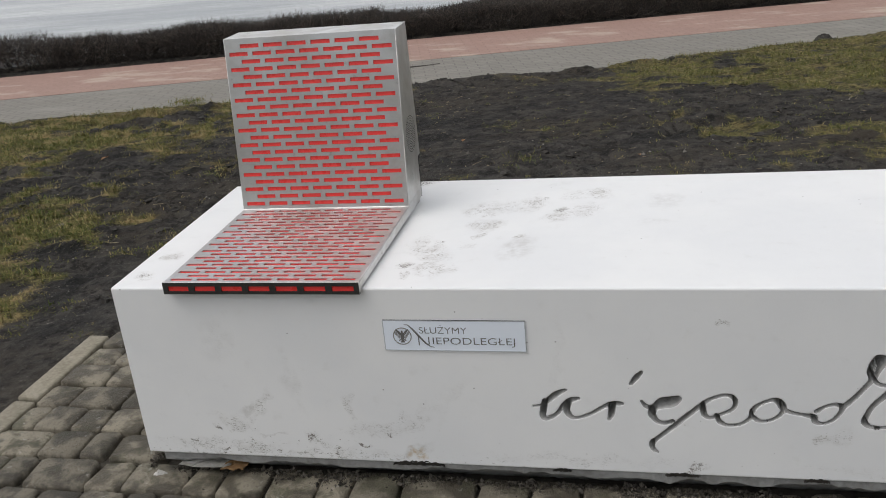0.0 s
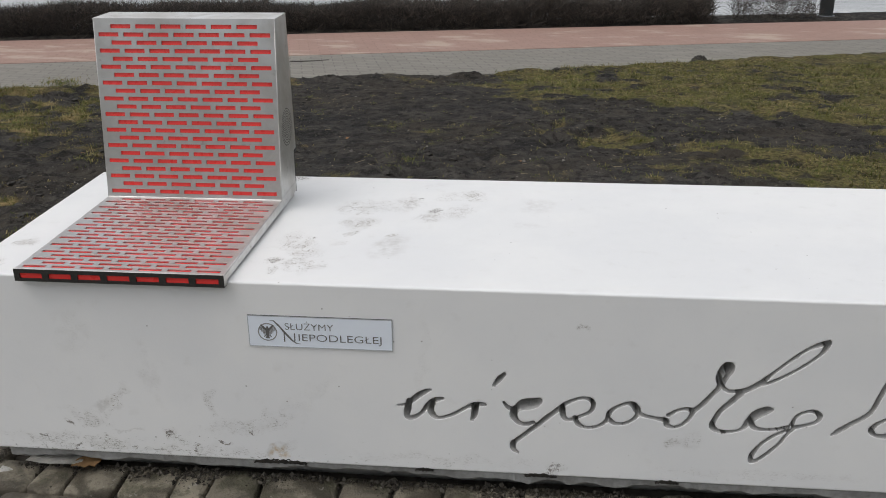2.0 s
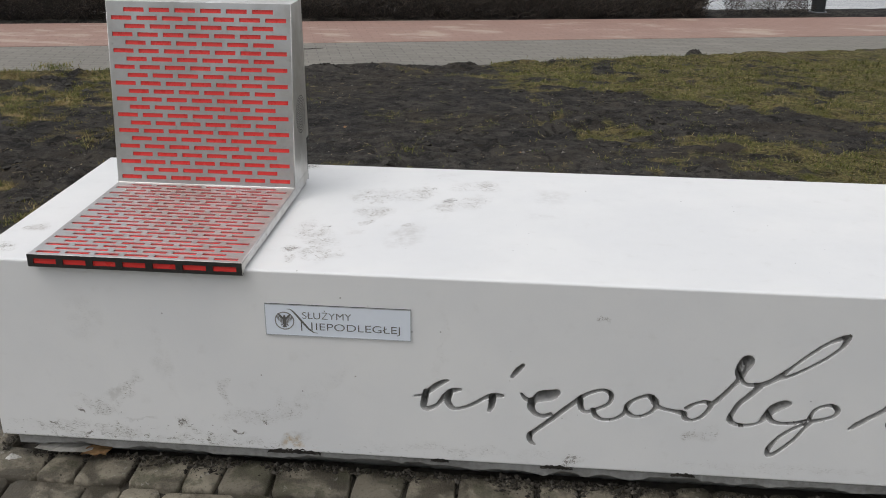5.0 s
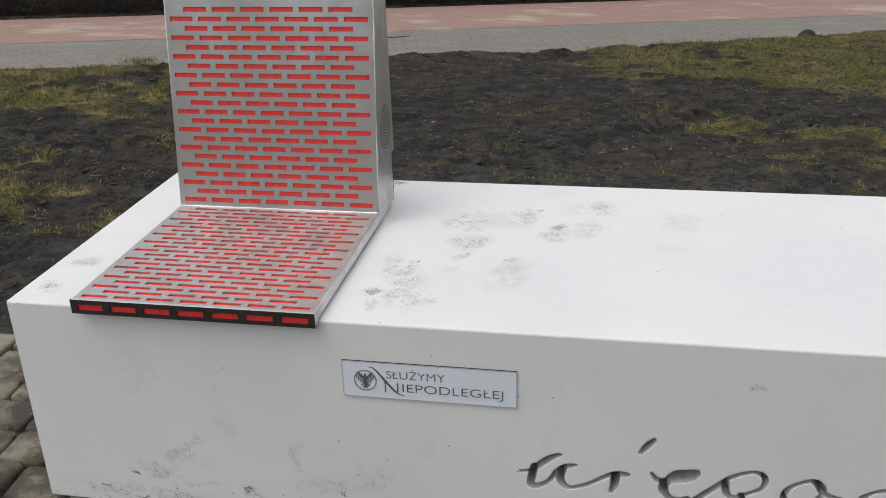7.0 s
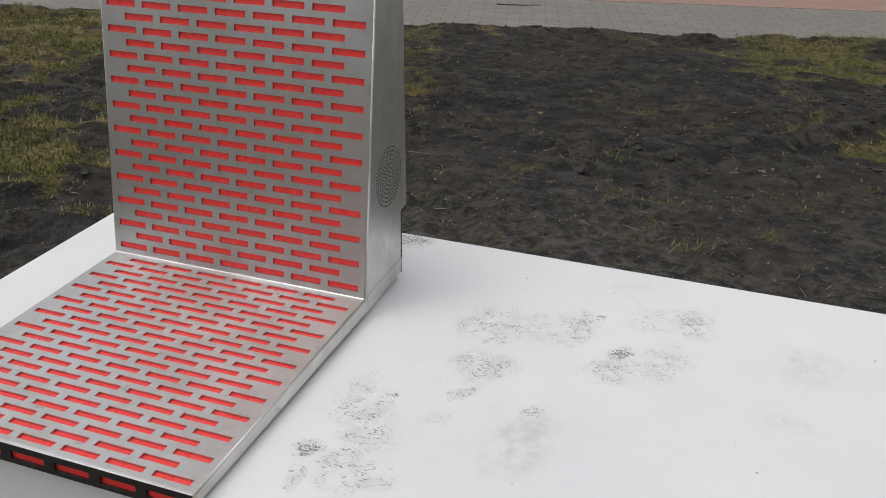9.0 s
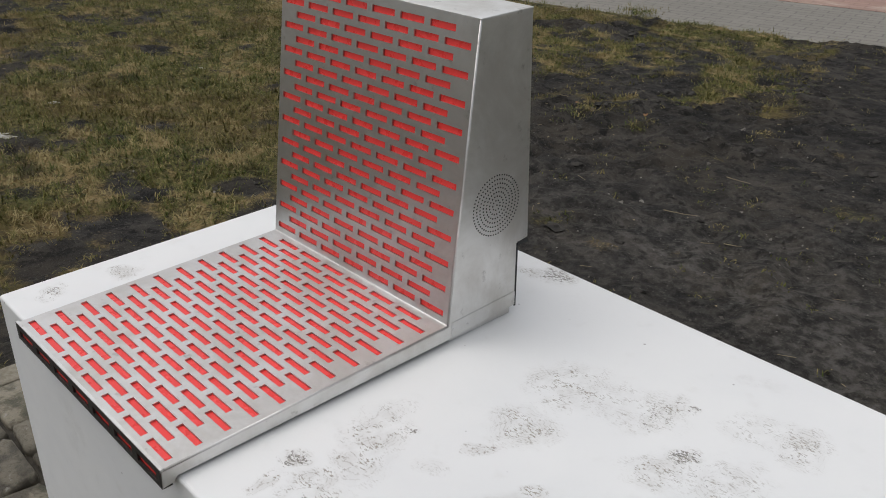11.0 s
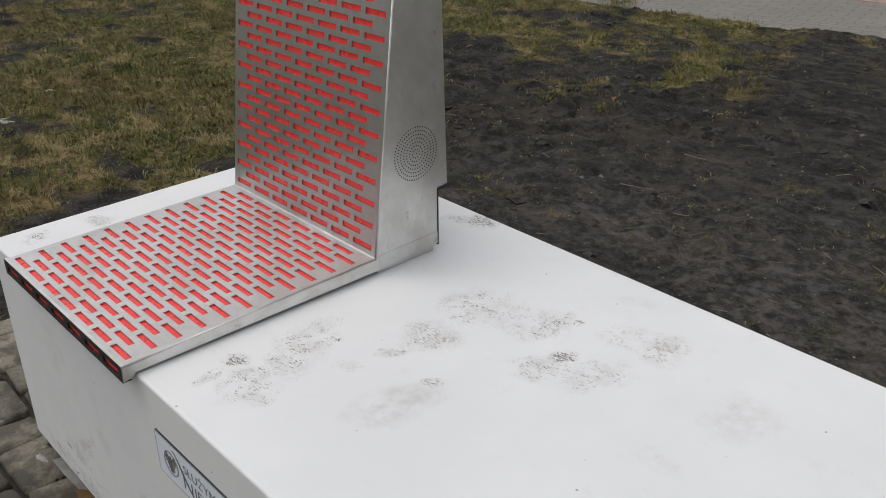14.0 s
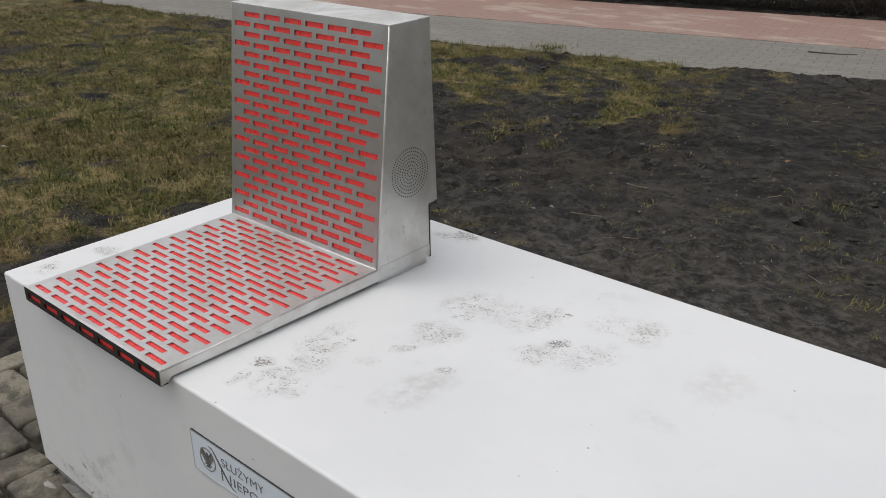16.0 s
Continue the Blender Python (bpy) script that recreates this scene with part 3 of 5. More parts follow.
# ---- the bench block ----
L, D, TOP, FOOT = 2.20, 0.743, 0.46, 0.023
LETTERS = {
    'n': [(0.94,0.183,3.6),(0.961,0.186,6.0),(0.974,0.195,10.8),(0.993,0.212,13.2),(1.009,0.222,9.6),(1.018,0.225,3.9)],
    'n_2': [(0.971,0.196,13.2),(0.967,0.176,15.6),(0.965,0.159,13.2),(0.974,0.154,11.7),(0.995,0.166,8.4),(1.01,0.187,10.8),(1.025,0.2,12.0),(1.043,0.205,6.5)],
    'i': [(1.02,0.194,15.6),(1.016,0.177,15.6),(1.023,0.162,12.0),(1.036,0.157,7.2),(1.064,0.167,7.8),(1.092,0.185,8.4),(1.11,0.194,10.8),(1.129,0.195,9.6),(1.134,0.194,4.8)],
    'i_2': [(1.112,0.189,15.6),(1.11,0.171,14.4),(1.105,0.157,8.4)],
    'dot': [(1.151,0.243,8.4),(1.162,0.258,12.0),(1.172,0.27,8.4)],
    'e': [(1.172,0.202,6.0),(1.18,0.192,9.6),(1.192,0.187,12.0),(1.202,0.191,16.8),(1.215,0.199,26.4),(1.231,0.202,26.4),(1.245,0.209,16.8)],
    'e_2': [(1.197,0.187,16.8),(1.193,0.173,16.9),(1.203,0.156,10.8),(1.219,0.151,9.6),(1.235,0.156,9.6)],
    'p': [(1.205,0.079,4.8),(1.195,0.088,10.8),(1.194,0.102,13.2),(1.205,0.114,9.6),(1.235,0.142,10.8),(1.265,0.171,10.8),(1.286,0.191,10.8),(1.306,0.209,8.4),(1.335,0.221,7.2),(1.352,0.218,9.6),(1.359,0.206,10.8),(1.353,0.189,8.4),(1.331,0.176,7.2),(1.309,0.167,8.4),(1.298,0.176,12.0),(1.295,0.194,14.4)],
    'o': [(1.322,0.173,10.8),(1.329,0.159,10.8),(1.343,0.151,7.2),(1.367,0.153,7.2),(1.387,0.168,8.4),(1.393,0.188,10.8),(1.407,0.203,7.2),(1.43,0.213,8.4),(1.442,0.209,14.4),(1.452,0.196,12.0),(1.446,0.179,8.4),(1.427,0.165,6.6),(1.406,0.163,8.4),(1.393,0.172,10.8)],
    'd': [(1.442,0.209,13.2),(1.451,0.193,10.8),(1.467,0.185,8.4),(1.491,0.18,8.4),(1.51,0.176,13.2),(1.513,0.165,10.8),(1.528,0.161,6.6),(1.545,0.169,7.2),(1.558,0.186,8.8),(1.562,0.201,12.0),(1.548,0.206,8.4),(1.529,0.2,6.6),(1.514,0.189,9.6)],
    'd_2': [(1.563,0.2,11.0),(1.582,0.221,10.8),(1.598,0.243,9.9),(1.611,0.263,12.0),(1.608,0.283,14.4),(1.615,0.302,17.6),(1.623,0.31,19.8),(1.629,0.304,16.8),(1.621,0.281,9.9),(1.617,0.264,8.8),(1.628,0.253,8.4),(1.643,0.252,9.6),(1.655,0.252,13.2)],
    'l': [(1.655,0.252,13.2),(1.671,0.26,10.8),(1.692,0.275,12.0),(1.713,0.298,6.6),(1.744,0.329,6.6),(1.774,0.355,6.6),(1.8,0.368,10.8),(1.814,0.373,5.5),(1.807,0.359,11.0),(1.796,0.341,6.6),(1.768,0.315,5.5),(1.736,0.292,6.0),(1.704,0.274,6.6),(1.682,0.268,7.7)],
    'l_2': [(1.655,0.248,13.2),(1.637,0.227,12.0),(1.618,0.205,10.8),(1.608,0.183,10.8),(1.605,0.168,13.2),(1.615,0.158,9.6),(1.64,0.156,7.2),(1.663,0.163,6.6),(1.676,0.18,14.4),(1.689,0.198,19.8),(1.708,0.21,19.2),(1.72,0.213,8.8)],
    'e_3': [(1.681,0.185,13.2),(1.689,0.17,10.8),(1.709,0.165,7.2),(1.738,0.168,7.2),(1.757,0.174,8.4)],
    'g': [(1.764,0.18,9.9),(1.77,0.198,6.6),(1.785,0.21,6.0),(1.805,0.213,8.8),(1.817,0.203,12.0),(1.811,0.189,7.7),(1.789,0.179,7.2),(1.77,0.174,9.6)],
    'g_2': [(1.768,0.171,9.6),(1.757,0.156,7.2),(1.742,0.13,7.2),(1.721,0.106,7.2),(1.704,0.09,8.4),(1.692,0.087,9.6),(1.693,0.104,10.8),(1.707,0.128,7.2),(1.726,0.147,7.2),(1.745,0.16,6.6),(1.758,0.167,7.2)],
    'l_3': [(1.846,0.16,4.4),(1.859,0.171,10.8),(1.88,0.188,9.9),(1.901,0.203,9.9),(1.916,0.22,9.9),(1.925,0.247,10.8),(1.935,0.28,9.9),(1.945,0.302,9.9),(1.963,0.316,8.8),(1.981,0.321,8.8),(2.001,0.324,6.6)],
    'a': [(1.987,0.194,8.4),(1.977,0.202,9.9),(1.952,0.203,6.6),(1.931,0.19,8.4),(1.922,0.175,12.1),(1.935,0.163,8.4),(1.96,0.166,13.2),(1.972,0.185,9.9),(1.987,0.196,8.4)],
    'a_2': [(1.965,0.165,13.2),(1.98,0.156,7.7),(2.002,0.158,7.2),(2.026,0.169,5.5),(2.04,0.185,4.4)],
}


def stroke_field(xs, zs):
    """Signed distance to the pen strokes, negative inside."""
    field = np.full((len(zs), len(xs)), 1.0)
    h = xs[1] - xs[0]
    for rows in LETTERS.values():
        p = np.array(rows, float)
        p[:, 2] *= 0.0005
        p = np.vstack([2 * p[0] - p[1], p, 2 * p[-1] - p[-2]])
        for a, b, c, d in zip(p, p[1:], p[2:], p[3:]):
            steps = max(4, int(np.hypot(*(c - b)[:2]) / 0.0012))
            for t in np.linspace(0, 1, steps):
                q = 0.5 * (2 * b + (c - a) * t + (2 * a - 5 * b + 4 * c - d) * t**2 + (3 * b - a - 3 * c + d) * t**3)
                r = max(q[2], 0.0012)
                i, j, k = int((q[0] - xs[0]) / h), int((q[1] - zs[0]) / h), int((r + 0.008) / h) + 1
                i0, i1, j0, j1 = max(i - k, 0), i + k + 2, max(j - k, 0), j + k + 2
                win = np.hypot(xs[None, i0:i1] - q[0], zs[j0:j1, None] - q[1]) - r
                field[j0:j1, i0:i1] = np.minimum(field[j0:j1, i0:i1], win)
    return field


def build_block():
    r, h = 0.005, 0.0021
    x0, x1, z0, z1 = 0.92, 2.09, 0.05, 0.405
    fx, fz = np.arange(x0, x1, h), np.arange(z0, z1, h)
    f = stroke_field(fx, fz)
    dz, dx = np.gradient(f, h)
    size = np.maximum(np.hypot(dx, dz), 0.3)
    near = np.abs(f) < 0.62 * h
    near[0], near[-1], near[:, 0], near[:, -1] = False, False, False, False
    gx, gz = np.meshgrid(fx, fz)
    gx = np.where(near, gx - f * dx / size**2, gx)
    gz = np.where(near, gz - f * dz / size**2, gz)
    s = np.where(near, 0, np.clip(-f, 0, None))
    gy = 0.052 * np.sqrt(1 - (1 - np.clip(s / 0.0045, 0, 1)) ** 2)
    verts = np.stack([gx, gy, gz], -1).reshape(-1, 3).tolist()
    n, w = f.shape
    i = (np.arange(n - 1)[:, None] * w + np.arange(w - 1)[None]).ravel()
    faces = np.stack([i, i + 1, i + w + 1, i + w], 1).tolist()
    carved = len(faces)
    # the plain face round the carved field, and the block's rounded shell
    base = len(verts)
    ex0, ex1, ez0, ez1 = fx[0], fx[-1], fz[0], fz[-1]
    X, Z = (r, ex0, ex1, L - r), (FOOT + r, ez0, ez1, TOP - r)
    verts += [(x, 0.0, z) for z in Z for x in X]
    faces += [(base + j * 4 + k, base + j * 4 + k + 1, base + j * 4 + k + 5, base + j * 4 + k + 4) for j in range(3) for k in range(3) if (j, k) != (1, 1)]
    bm = box(0, L, 0, D, FOOT, TOP, r, 4)
    bmesh.ops.recalc_face_normals(bm, faces=bm.faces)
    front = [q for q in bm.faces if q.normal.y < -0.999 and q.calc_area() > 0.1]
    bmesh.ops.delete(bm, geom=front, context="FACES_ONLY")
    bm.verts.index_update()
    base = len(verts)
    verts += [tuple(v.co) for v in bm.verts]
    deep = np.array([gy.ravel()[list(q)].max() for q in faces[:carved]])
    slots = [2 if v > 0.004 else 1 for v in deep] + [1] * (len(faces) - carved)
    for q in bm.faces:
        faces.append([base + v.index for v in q.verts])
        slots.append(0 if q.normal.z > 0.6 else 1)
    bm.free()
    verts = [(x - 0.015 * max(y, 0) / D * (1 - x / L), y, z) for x, y, z in verts]
    ob = mesh_object("concrete_block", verts, faces, concrete_top, bench)
    ob.data.materials.append(concrete_front)
    ob.data.materials.append(groove_shade_mat)
    ob.data.polygons.foreach_set("material_index", slots)
    ob.data.polygons.foreach_set("use_smooth", [k < carved for k in range(len(faces))])
    ob.data.update()
    return ob


bench = new("bench")
tagged(bench, "long white concrete bench block with carved handwriting, scuffed", "bench")
build_block()


def ragged_slab():
    """A rough mortar bed under the block with a torn lower rim."""
    rng = random.Random(5)
    bm = bmesh.new()
    rows = []
    n = 150
    for z in (0.034, 0.003, -0.055):
        ring = []
        for k in range(n + 1):
            x = 0.035 + (L - 0.07) * k / n
            ring.append(bm.verts.new((x, 0.006 + (0.0 if z > 0.03 else rng.uniform(0, 0.004)) + (0.07 if z < 0 else 0), z + (0.022 * (float(fbm(np.array(x * 22.0), np.array(3.0), 3, 5)) - 0.5) if -0.01 < z < 0.03 else 0))))
        rows.append(ring)
    for a, b in zip(rows, rows[1:]):
        for k in range(n):
            bm.faces.new((a[k], a[k + 1], b[k + 1], b[k]))
    back = [bm.verts.new((x, D - 0.03, z)) for x, z in ((0.035, 0.034), (L - 0.035, 0.034), (0.035, -0.055), (L - 0.035, -0.055))]
    bm.faces.new((back[0], back[1], back[3], back[2]))
    bm.faces.new((rows[0][0], rows[1][0], rows[2][0], back[2], back[0]))
    bm.faces.new((rows[0][-1], rows[1][-1], rows[2][-1], back[3], back[1]))
    return bm


def crumbled(x0, x1, z0, z1, seed):
    rng = random.Random(seed)
    bm = bmesh.new()
    n = 26
    top = [bm.verts.new((x0 + (x1 - x0) * k / n, -0.0012, z1 - (z1 - z0) * (2 * k / n - 1) ** 4 * 0.8 + rng.uniform(-0.0025, 0.002))) for k in range(n + 1)]
    low = [bm.verts.new((x0 + (x1 - x0) * k / n, 0.004, z0 + rng.uniform(-0.002, 0.001))) for k in range(n + 1)]
    for k in range(n):
        bm.faces.new((top[k], low[k], low[k + 1], top[k + 1]))
    out = bmesh.ops.extrude_face_region(bm, geom=bm.faces[:])
    bmesh.ops.translate(bm, verts=[v for v in out["geom"] if isinstance(v, bmesh.types.BMVert)], vec=(0, 0.03, 0))
    return bm


# Chipped lower edge: dark patches on the face stand for the shaded hollows.
for x0, x1, z1, seed in ((0.615, 0.735, 0.030, 1), (1.22, 1.29, 0.028, 2), (0.98, 1.02, 0.027, 3), (1.50, 1.55, 0.027, 4)):
    part("broken_edge", crumbled(x0, x1, 0.016, z1, seed), clod_mat, bench, "dark patch for a shaded chip in the crumbled lower edge")
part("mortar_bed", ragged_slab(), plinth_mat, bench, "rough grey mortar bed")


# ---- the plaque ----
def lettering(text, x0, x1, z0, z1, y, material, parent, label):
    curve = bpy.data.curves.new("lettering", "FONT")
    curve.body = text
    curve.extrude = 0.001
    curve.offset = -0.011
    temp = new("lettering_source", curve)
    me = bpy.data.meshes.new_from_object(temp.evaluated_get(bpy.context.evaluated_depsgraph_get()))
    bpy.data.objects.remove(temp)
    bpy.data.curves.remove(curve)
    co = np.array([v.co for v in me.vertices])
    lo, hi = co.min(0), co.max(0)
    for v in me.vertices:
        v.co = (x0 + (v.co.x - lo[0]) / (hi[0] - lo[0]) * (x1 - x0), y - 0.0004 * (1 if v.co.z > 0 else 0), z0 + (v.co.y - lo[1]) / (hi[1] - lo[1]) * (z1 - z0))
    me.materials.clear()
    me.materials.append(material)
    ob = new("lettering", me)
    ob.parent = parent
    return tagged(ob, label)


def ribbon(points, y, thick=0.0005):
    """A flat pen line in the front plane through rows of x, z, width."""
    bm = bmesh.new()
    left, right = [], []
    for k, (x, z, w) in enumerate(points):
        a, b = points[max(k - 1, 0)], points[min(k + 1, len(points) - 1)]
        d = Vector((b[0] - a[0], b[1] - a[1])).normalized()
        left.append(bm.verts.new((x - d.y * w / 2, y, z + d.x * w / 2)))
        right.append(bm.verts.new((x + d.y * w / 2, y, z - d.x * w / 2)))
    for k in range(len(points) - 1):
        bm.faces.new((left[k], left[k + 1], right[k + 1], right[k]))
    out = bmesh.ops.extrude_face_region(bm, geom=bm.faces[:])
    bmesh.ops.translate(bm, verts=[v for v in out["geom"] if isinstance(v, bmesh.types.BMVert)], vec=(0, -thick, 0))
    return bm


def build_plaque():
    plaque = new("plaque")
    plaque.location = (0.633, 0, 0.315)
    tagged(plaque, "pale blue printed metal plaque fixed to the bench front", "plaque")
    w, h = 0.306, 0.071
    part("plate", box(0, w, -0.003, -0.0002, 0, h, 0.0006, 1), plate_mat, plaque)
    for name, a in (("top", (0, w, h - 0.0012, h + 0.0004)), ("bottom", (0, w, -0.0004, 0.0012)), ("side", (-0.0004, 0.0012, 0.0014, h - 0.0014)), ("side", (w - 0.0012, w + 0.0004, 0.0014, h - 0.0014))):
        part("border", box(a[0], a[1], -0.0034, -0.0029 if name == "top" else -0.0001, a[2], a[3]), border_mat, plaque, "thin grey printed border")
    # Black bar along the plate's upper edge.
    part("dark_upper_edge", box(0, w, -0.0028, -0.0001, h - 0.001, h + 0.0006), black_mat, plaque, "dark upper edge of the plate")
    lettering("SŁUŻYMY", 0.079, 0.182, 0.041, 0.061, -0.0032, ink_mat, plaque, "small grey capitals")
    lettering("IEPODLEGŁEJ", 0.107, 0.283, 0.0105, 0.0315, -0.0032, ink_mat, plaque, "large grey capitals")
    part("swash", ribbon([(0.047, 0.0615, 0.0008), (0.055, 0.061, 0.0018), (0.064, 0.052, 0.0034), (0.078, 0.034, 0.0042), (0.092, 0.017, 0.0034), (0.102, 0.0095, 0.0018), (0.110, 0.0085, 0.0008)], -0.0032), ink_mat, plaque, "dark swung pen stroke")
    part("stem", ribbon([(0.0765, 0.034, 0.0022), (0.0765, 0.0125, 0.0022)], -0.0032), ink_mat, plaque)
    part("stem", ribbon([(0.0985, 0.033, 0.0022), (0.0985, 0.0150, 0.0022)], -0.0032), ink_mat, plaque)
    # the round emblem, as plain shapes
    cx, cz = 0.041, 0.034
    ring = [(cx + 0.0195 * math.cos(a), cz + 0.0195 * math.sin(a), 0.0022) for a in np.linspace(0, 2 * math.pi, 41)]
    emblem = part("emblem", ribbon(ring, -0.0032), ink_pale, plaque, "round grey emblem")
    shape = [(cx, cz + 0.013, 0.003), (cx, cz + 0.009, 0.005), (cx, cz + 0.003, 0.008), (cx, cz - 0.004, 0.009), (cx, cz - 0.009, 0.005), (cx, cz - 0.015, 0.010)]
    part("emblem_shape", ribbon(shape, -0.0032), ink_mat, emblem)
    for s in (-1, 1):
        part("emblem_shape", ribbon([(cx + s * 0.003, cz + 0.004, 0.004), (cx + s * 0.008, cz + 0.010, 0.005), (cx + s * 0.0135, cz + 0.0165, 0.002)], -0.0032), ink_mat, emblem)
        for k in range(4):
            x, top = cx + s * (0.0058 + 0.0029 * k), cz + 0.006 + 0.0026 * k
            part("emblem_shape", ribbon([(x, top, 0.0014), (x + s * 0.0006, top - 0.007, 0.0022), (x + s * 0.0002, top - 0.014 + 0.0012 * k, 0.0008)], -0.0033 - 0.0001 * k), ink_pale, emblem)
        part("emblem_shape", ribbon([(cx + s * 0.003, cz - 0.007, 0.002), (cx + s * 0.008, cz - 0.011, 0.002)], -0.0032), ink_mat, emblem)


build_plaque()


# ---- the steel seat ----
SX0, SX1 = 0.146, 0.598
FRONT, JOINT, BACKTOP = (-0.0200, 0.4815), (0.433, 0.4915), (0.488, 0.927)
SLOT, PITCH = 0.0505, 0.0628


def slotted(width, length, first, rows, pitch, slot_h, margin, thick=0.0025):
    """A sheet with rows of slots in brick bond, in local x (across) and y (along), its top at z = 0.
    first: slots in the row at y = margin (7 or 6)."""
    bm = bmesh.new()

    def quad(a, b, c, d):
        bm.faces.new([bm.verts.new(p) for p in (a, b, c, d)])

    y = 0.0
    gap = PITCH - SLOT
    for r in range(rows):
        count = first if r % 2 == 0 else 13 - first
        y0 = margin + r * pitch
        quad((0, y, 0), (width, y, 0), (width, y0, 0), (0, y0, 0))
        start = (width - (count * PITCH - gap)) / 2
        edges = [0.0]
        for k in range(count):
            edges += [start + k * PITCH, start + k * PITCH + SLOT]
        edges.append(width)
        y1 = y0 + slot_h
        for k in range(0, len(edges), 2):
            quad((edges[k], y0, 0), (edges[k + 1], y0, 0), (edges[k + 1], y1, 0), (edges[k], y1, 0))
        for k in range(1, len(edges) - 1, 2):
            a, b = edges[k], edges[k + 1]
            quad((a, y0, 0), (b, y0, 0), (b, y0, -thick), (a, y0, -thick))
            quad((a, y1, -thick), (b, y1, -thick), (b, y1, 0), (a, y1, 0))
            quad((a, y0, -thick), (a, y1, -thick), (a, y1, 0), (a, y0, 0))
            quad((b, y0, 0), (b, y1, 0), (b, y1, -thick), (b, y0, -thick))
        y = y1
    quad((0, y, 0), (width, y, 0), (width, length, 0), (0, length, 0))
    me = bpy.data.meshes.new("sheet")
    bm.normal_update()
    bm.to_mesh(me)
    bm.free()
    return me


def tube(a, b, r):
    a, b = Vector(a), Vector(b)
    bm = bmesh.new()
    turn = (b - a).to_track_quat("Z", "Y").to_matrix().to_4x4()
    bmesh.ops.create_cone(bm, cap_ends=True, segments=20, radius1=r, radius2=r, depth=(b - a).length, matrix=Matrix.Translation((a + b) / 2) @ turn)
    return bm


def build_seat():
    seat = new("steel_seat")
    tagged(seat, "brushed steel seat with backrest, red behind brick-bond slots", "seat")
    w = SX1 - SX0
    fold = 0.0022
    side = [(-0.0210, 0.4550), (FRONT[0], FRONT[1] - fold), (JOINT[0] + fold, JOINT[1] - fold), (BACKTOP[0] + fold, BACKTOP[1] - 0.001), (0.587, 0.929), (0.598, 0.584), (0.574, 0.580), (0.574, 0.475), (0.49, 0.4725), (0.486, 0.4675), (0.0, 0.4640), (-0.006, 0.4575)]
    for a in (SX0, SX1 - 0.003):
        panel = part("side_panel", prism(side, a, a + 0.003, 0.0009, 2), steel_side, seat, "brushed steel side panel, lightly spotted")
        x = a + (fold if a == SX0 else 0.003 - fold)
        corner = (JOINT[0] + fold, JOINT[1] - fold)
        for p, q in (((FRONT[0], FRONT[1] - fold), corner), (corner, (BACKTOP[0] + fold, BACKTOP[1] - 0.001))):
            part("rounded_fold", tube((x, p[0], p[1]), (x, q[0], q[1]), fold), steel_panel, panel, smooth=True)
    inset = 0.0085
    core = [(-0.012, 0.4585), (-0.012, FRONT[1] - inset), (JOINT[0] + inset, JOINT[1] - inset), (BACKTOP[0] + inset, BACKTOP[1] - 0.004), (0.584, 0.925), (0.595, 0.587), (0.571, 0.583), (0.571, 0.477), (0.43, 0.470), (0.0, 0.466)]
    part("core", prism(core, SX0 + 0.0035, SX1 - 0.0035), black_mat, seat, "dark hollow inside")
    part("rear_cover", prism([(0.5845, 0.9245), (0.588, 0.9265), (0.599, 0.586), (0.5955, 0.586)], SX0 + 0.002, SX1 - 0.002, 0.0008, 1), steel_side, seat)
    part("lower_rear_cover", box(SX0 + 0.003, SX1 - 0.003, 0.5715, 0.5748, 0.476, 0.5795, 0.0008, 1), steel_side, seat)
    part("top_cover", prism([(BACKTOP[0], BACKTOP[1] - 0.0025), (BACKTOP[0] - 0.0004, BACKTOP[1] + 0.0004), (0.588, 0.9296), (0.588, 0.9265)], SX0 - 0.0003, SX1 + 0.0003, 0.0009, 2), steel_top_lit, seat, "bright folded top edge")
    part("base_skirt", prism([(0.440, 0.4705), (0.4395, 0.4945), (0.5735, 0.4985), (0.5735, 0.4752)], SX1 + 0.0001, SX1 + 0.0008), steel_side, panel, "narrow steel band with a faint seam")
    # seat and back sheets with their red panels behind
    for name, start, end, first in (("seat_sheet", FRONT, JOINT, 7), ("back_sheet", JOINT, BACKTOP, 7)):
        d = Vector((0, end[0] - start[0], end[1] - start[1]))
        n = Vector((1, 0, 0)).cross(d).normalized()
        m = Matrix((Vector((1, 0, 0)), d.normalized(), n)).transposed().to_4x4()
        lift = 0.0002
        m.translation = Vector((SX0 + fold, start[0], start[1])) + n * lift
        length = d.length
        pitch = (length - 0.0245 - 0.0098) / 21
        me = slotted(w - 2 * fold, length, first, 22, pitch, 0.0098, 0.0125 if name == "seat_sheet" else 0.0105)
        me.materials.append(steel_panel if name == "seat_sheet" else steel_back_shaded)
        ob = new(name, me)
        ob.parent, ob.matrix_basis = seat, m
        tagged(ob, "brushed steel sheet with rows of slots")
        part("red_panel", box(0, w - 2 * fold, 0.003, length - 0.003, -0.0062, -0.0032), red_mat, ob, "glossy red plastic panel")
    # the folded joint and the front lip
    part("weld_fold", prism([(JOINT[0] - 0.0012, JOINT[1] + 0.0006), (JOINT[0] + 0.0002, JOINT[1] + 0.0016), (JOINT[0] + 0.002, JOINT[1]), (JOINT[0] - 0.002, JOINT[1] - 0.001)], SX0 + 0.002, SX1 - 0.002), steel_panel, seat, "bright folded joint")
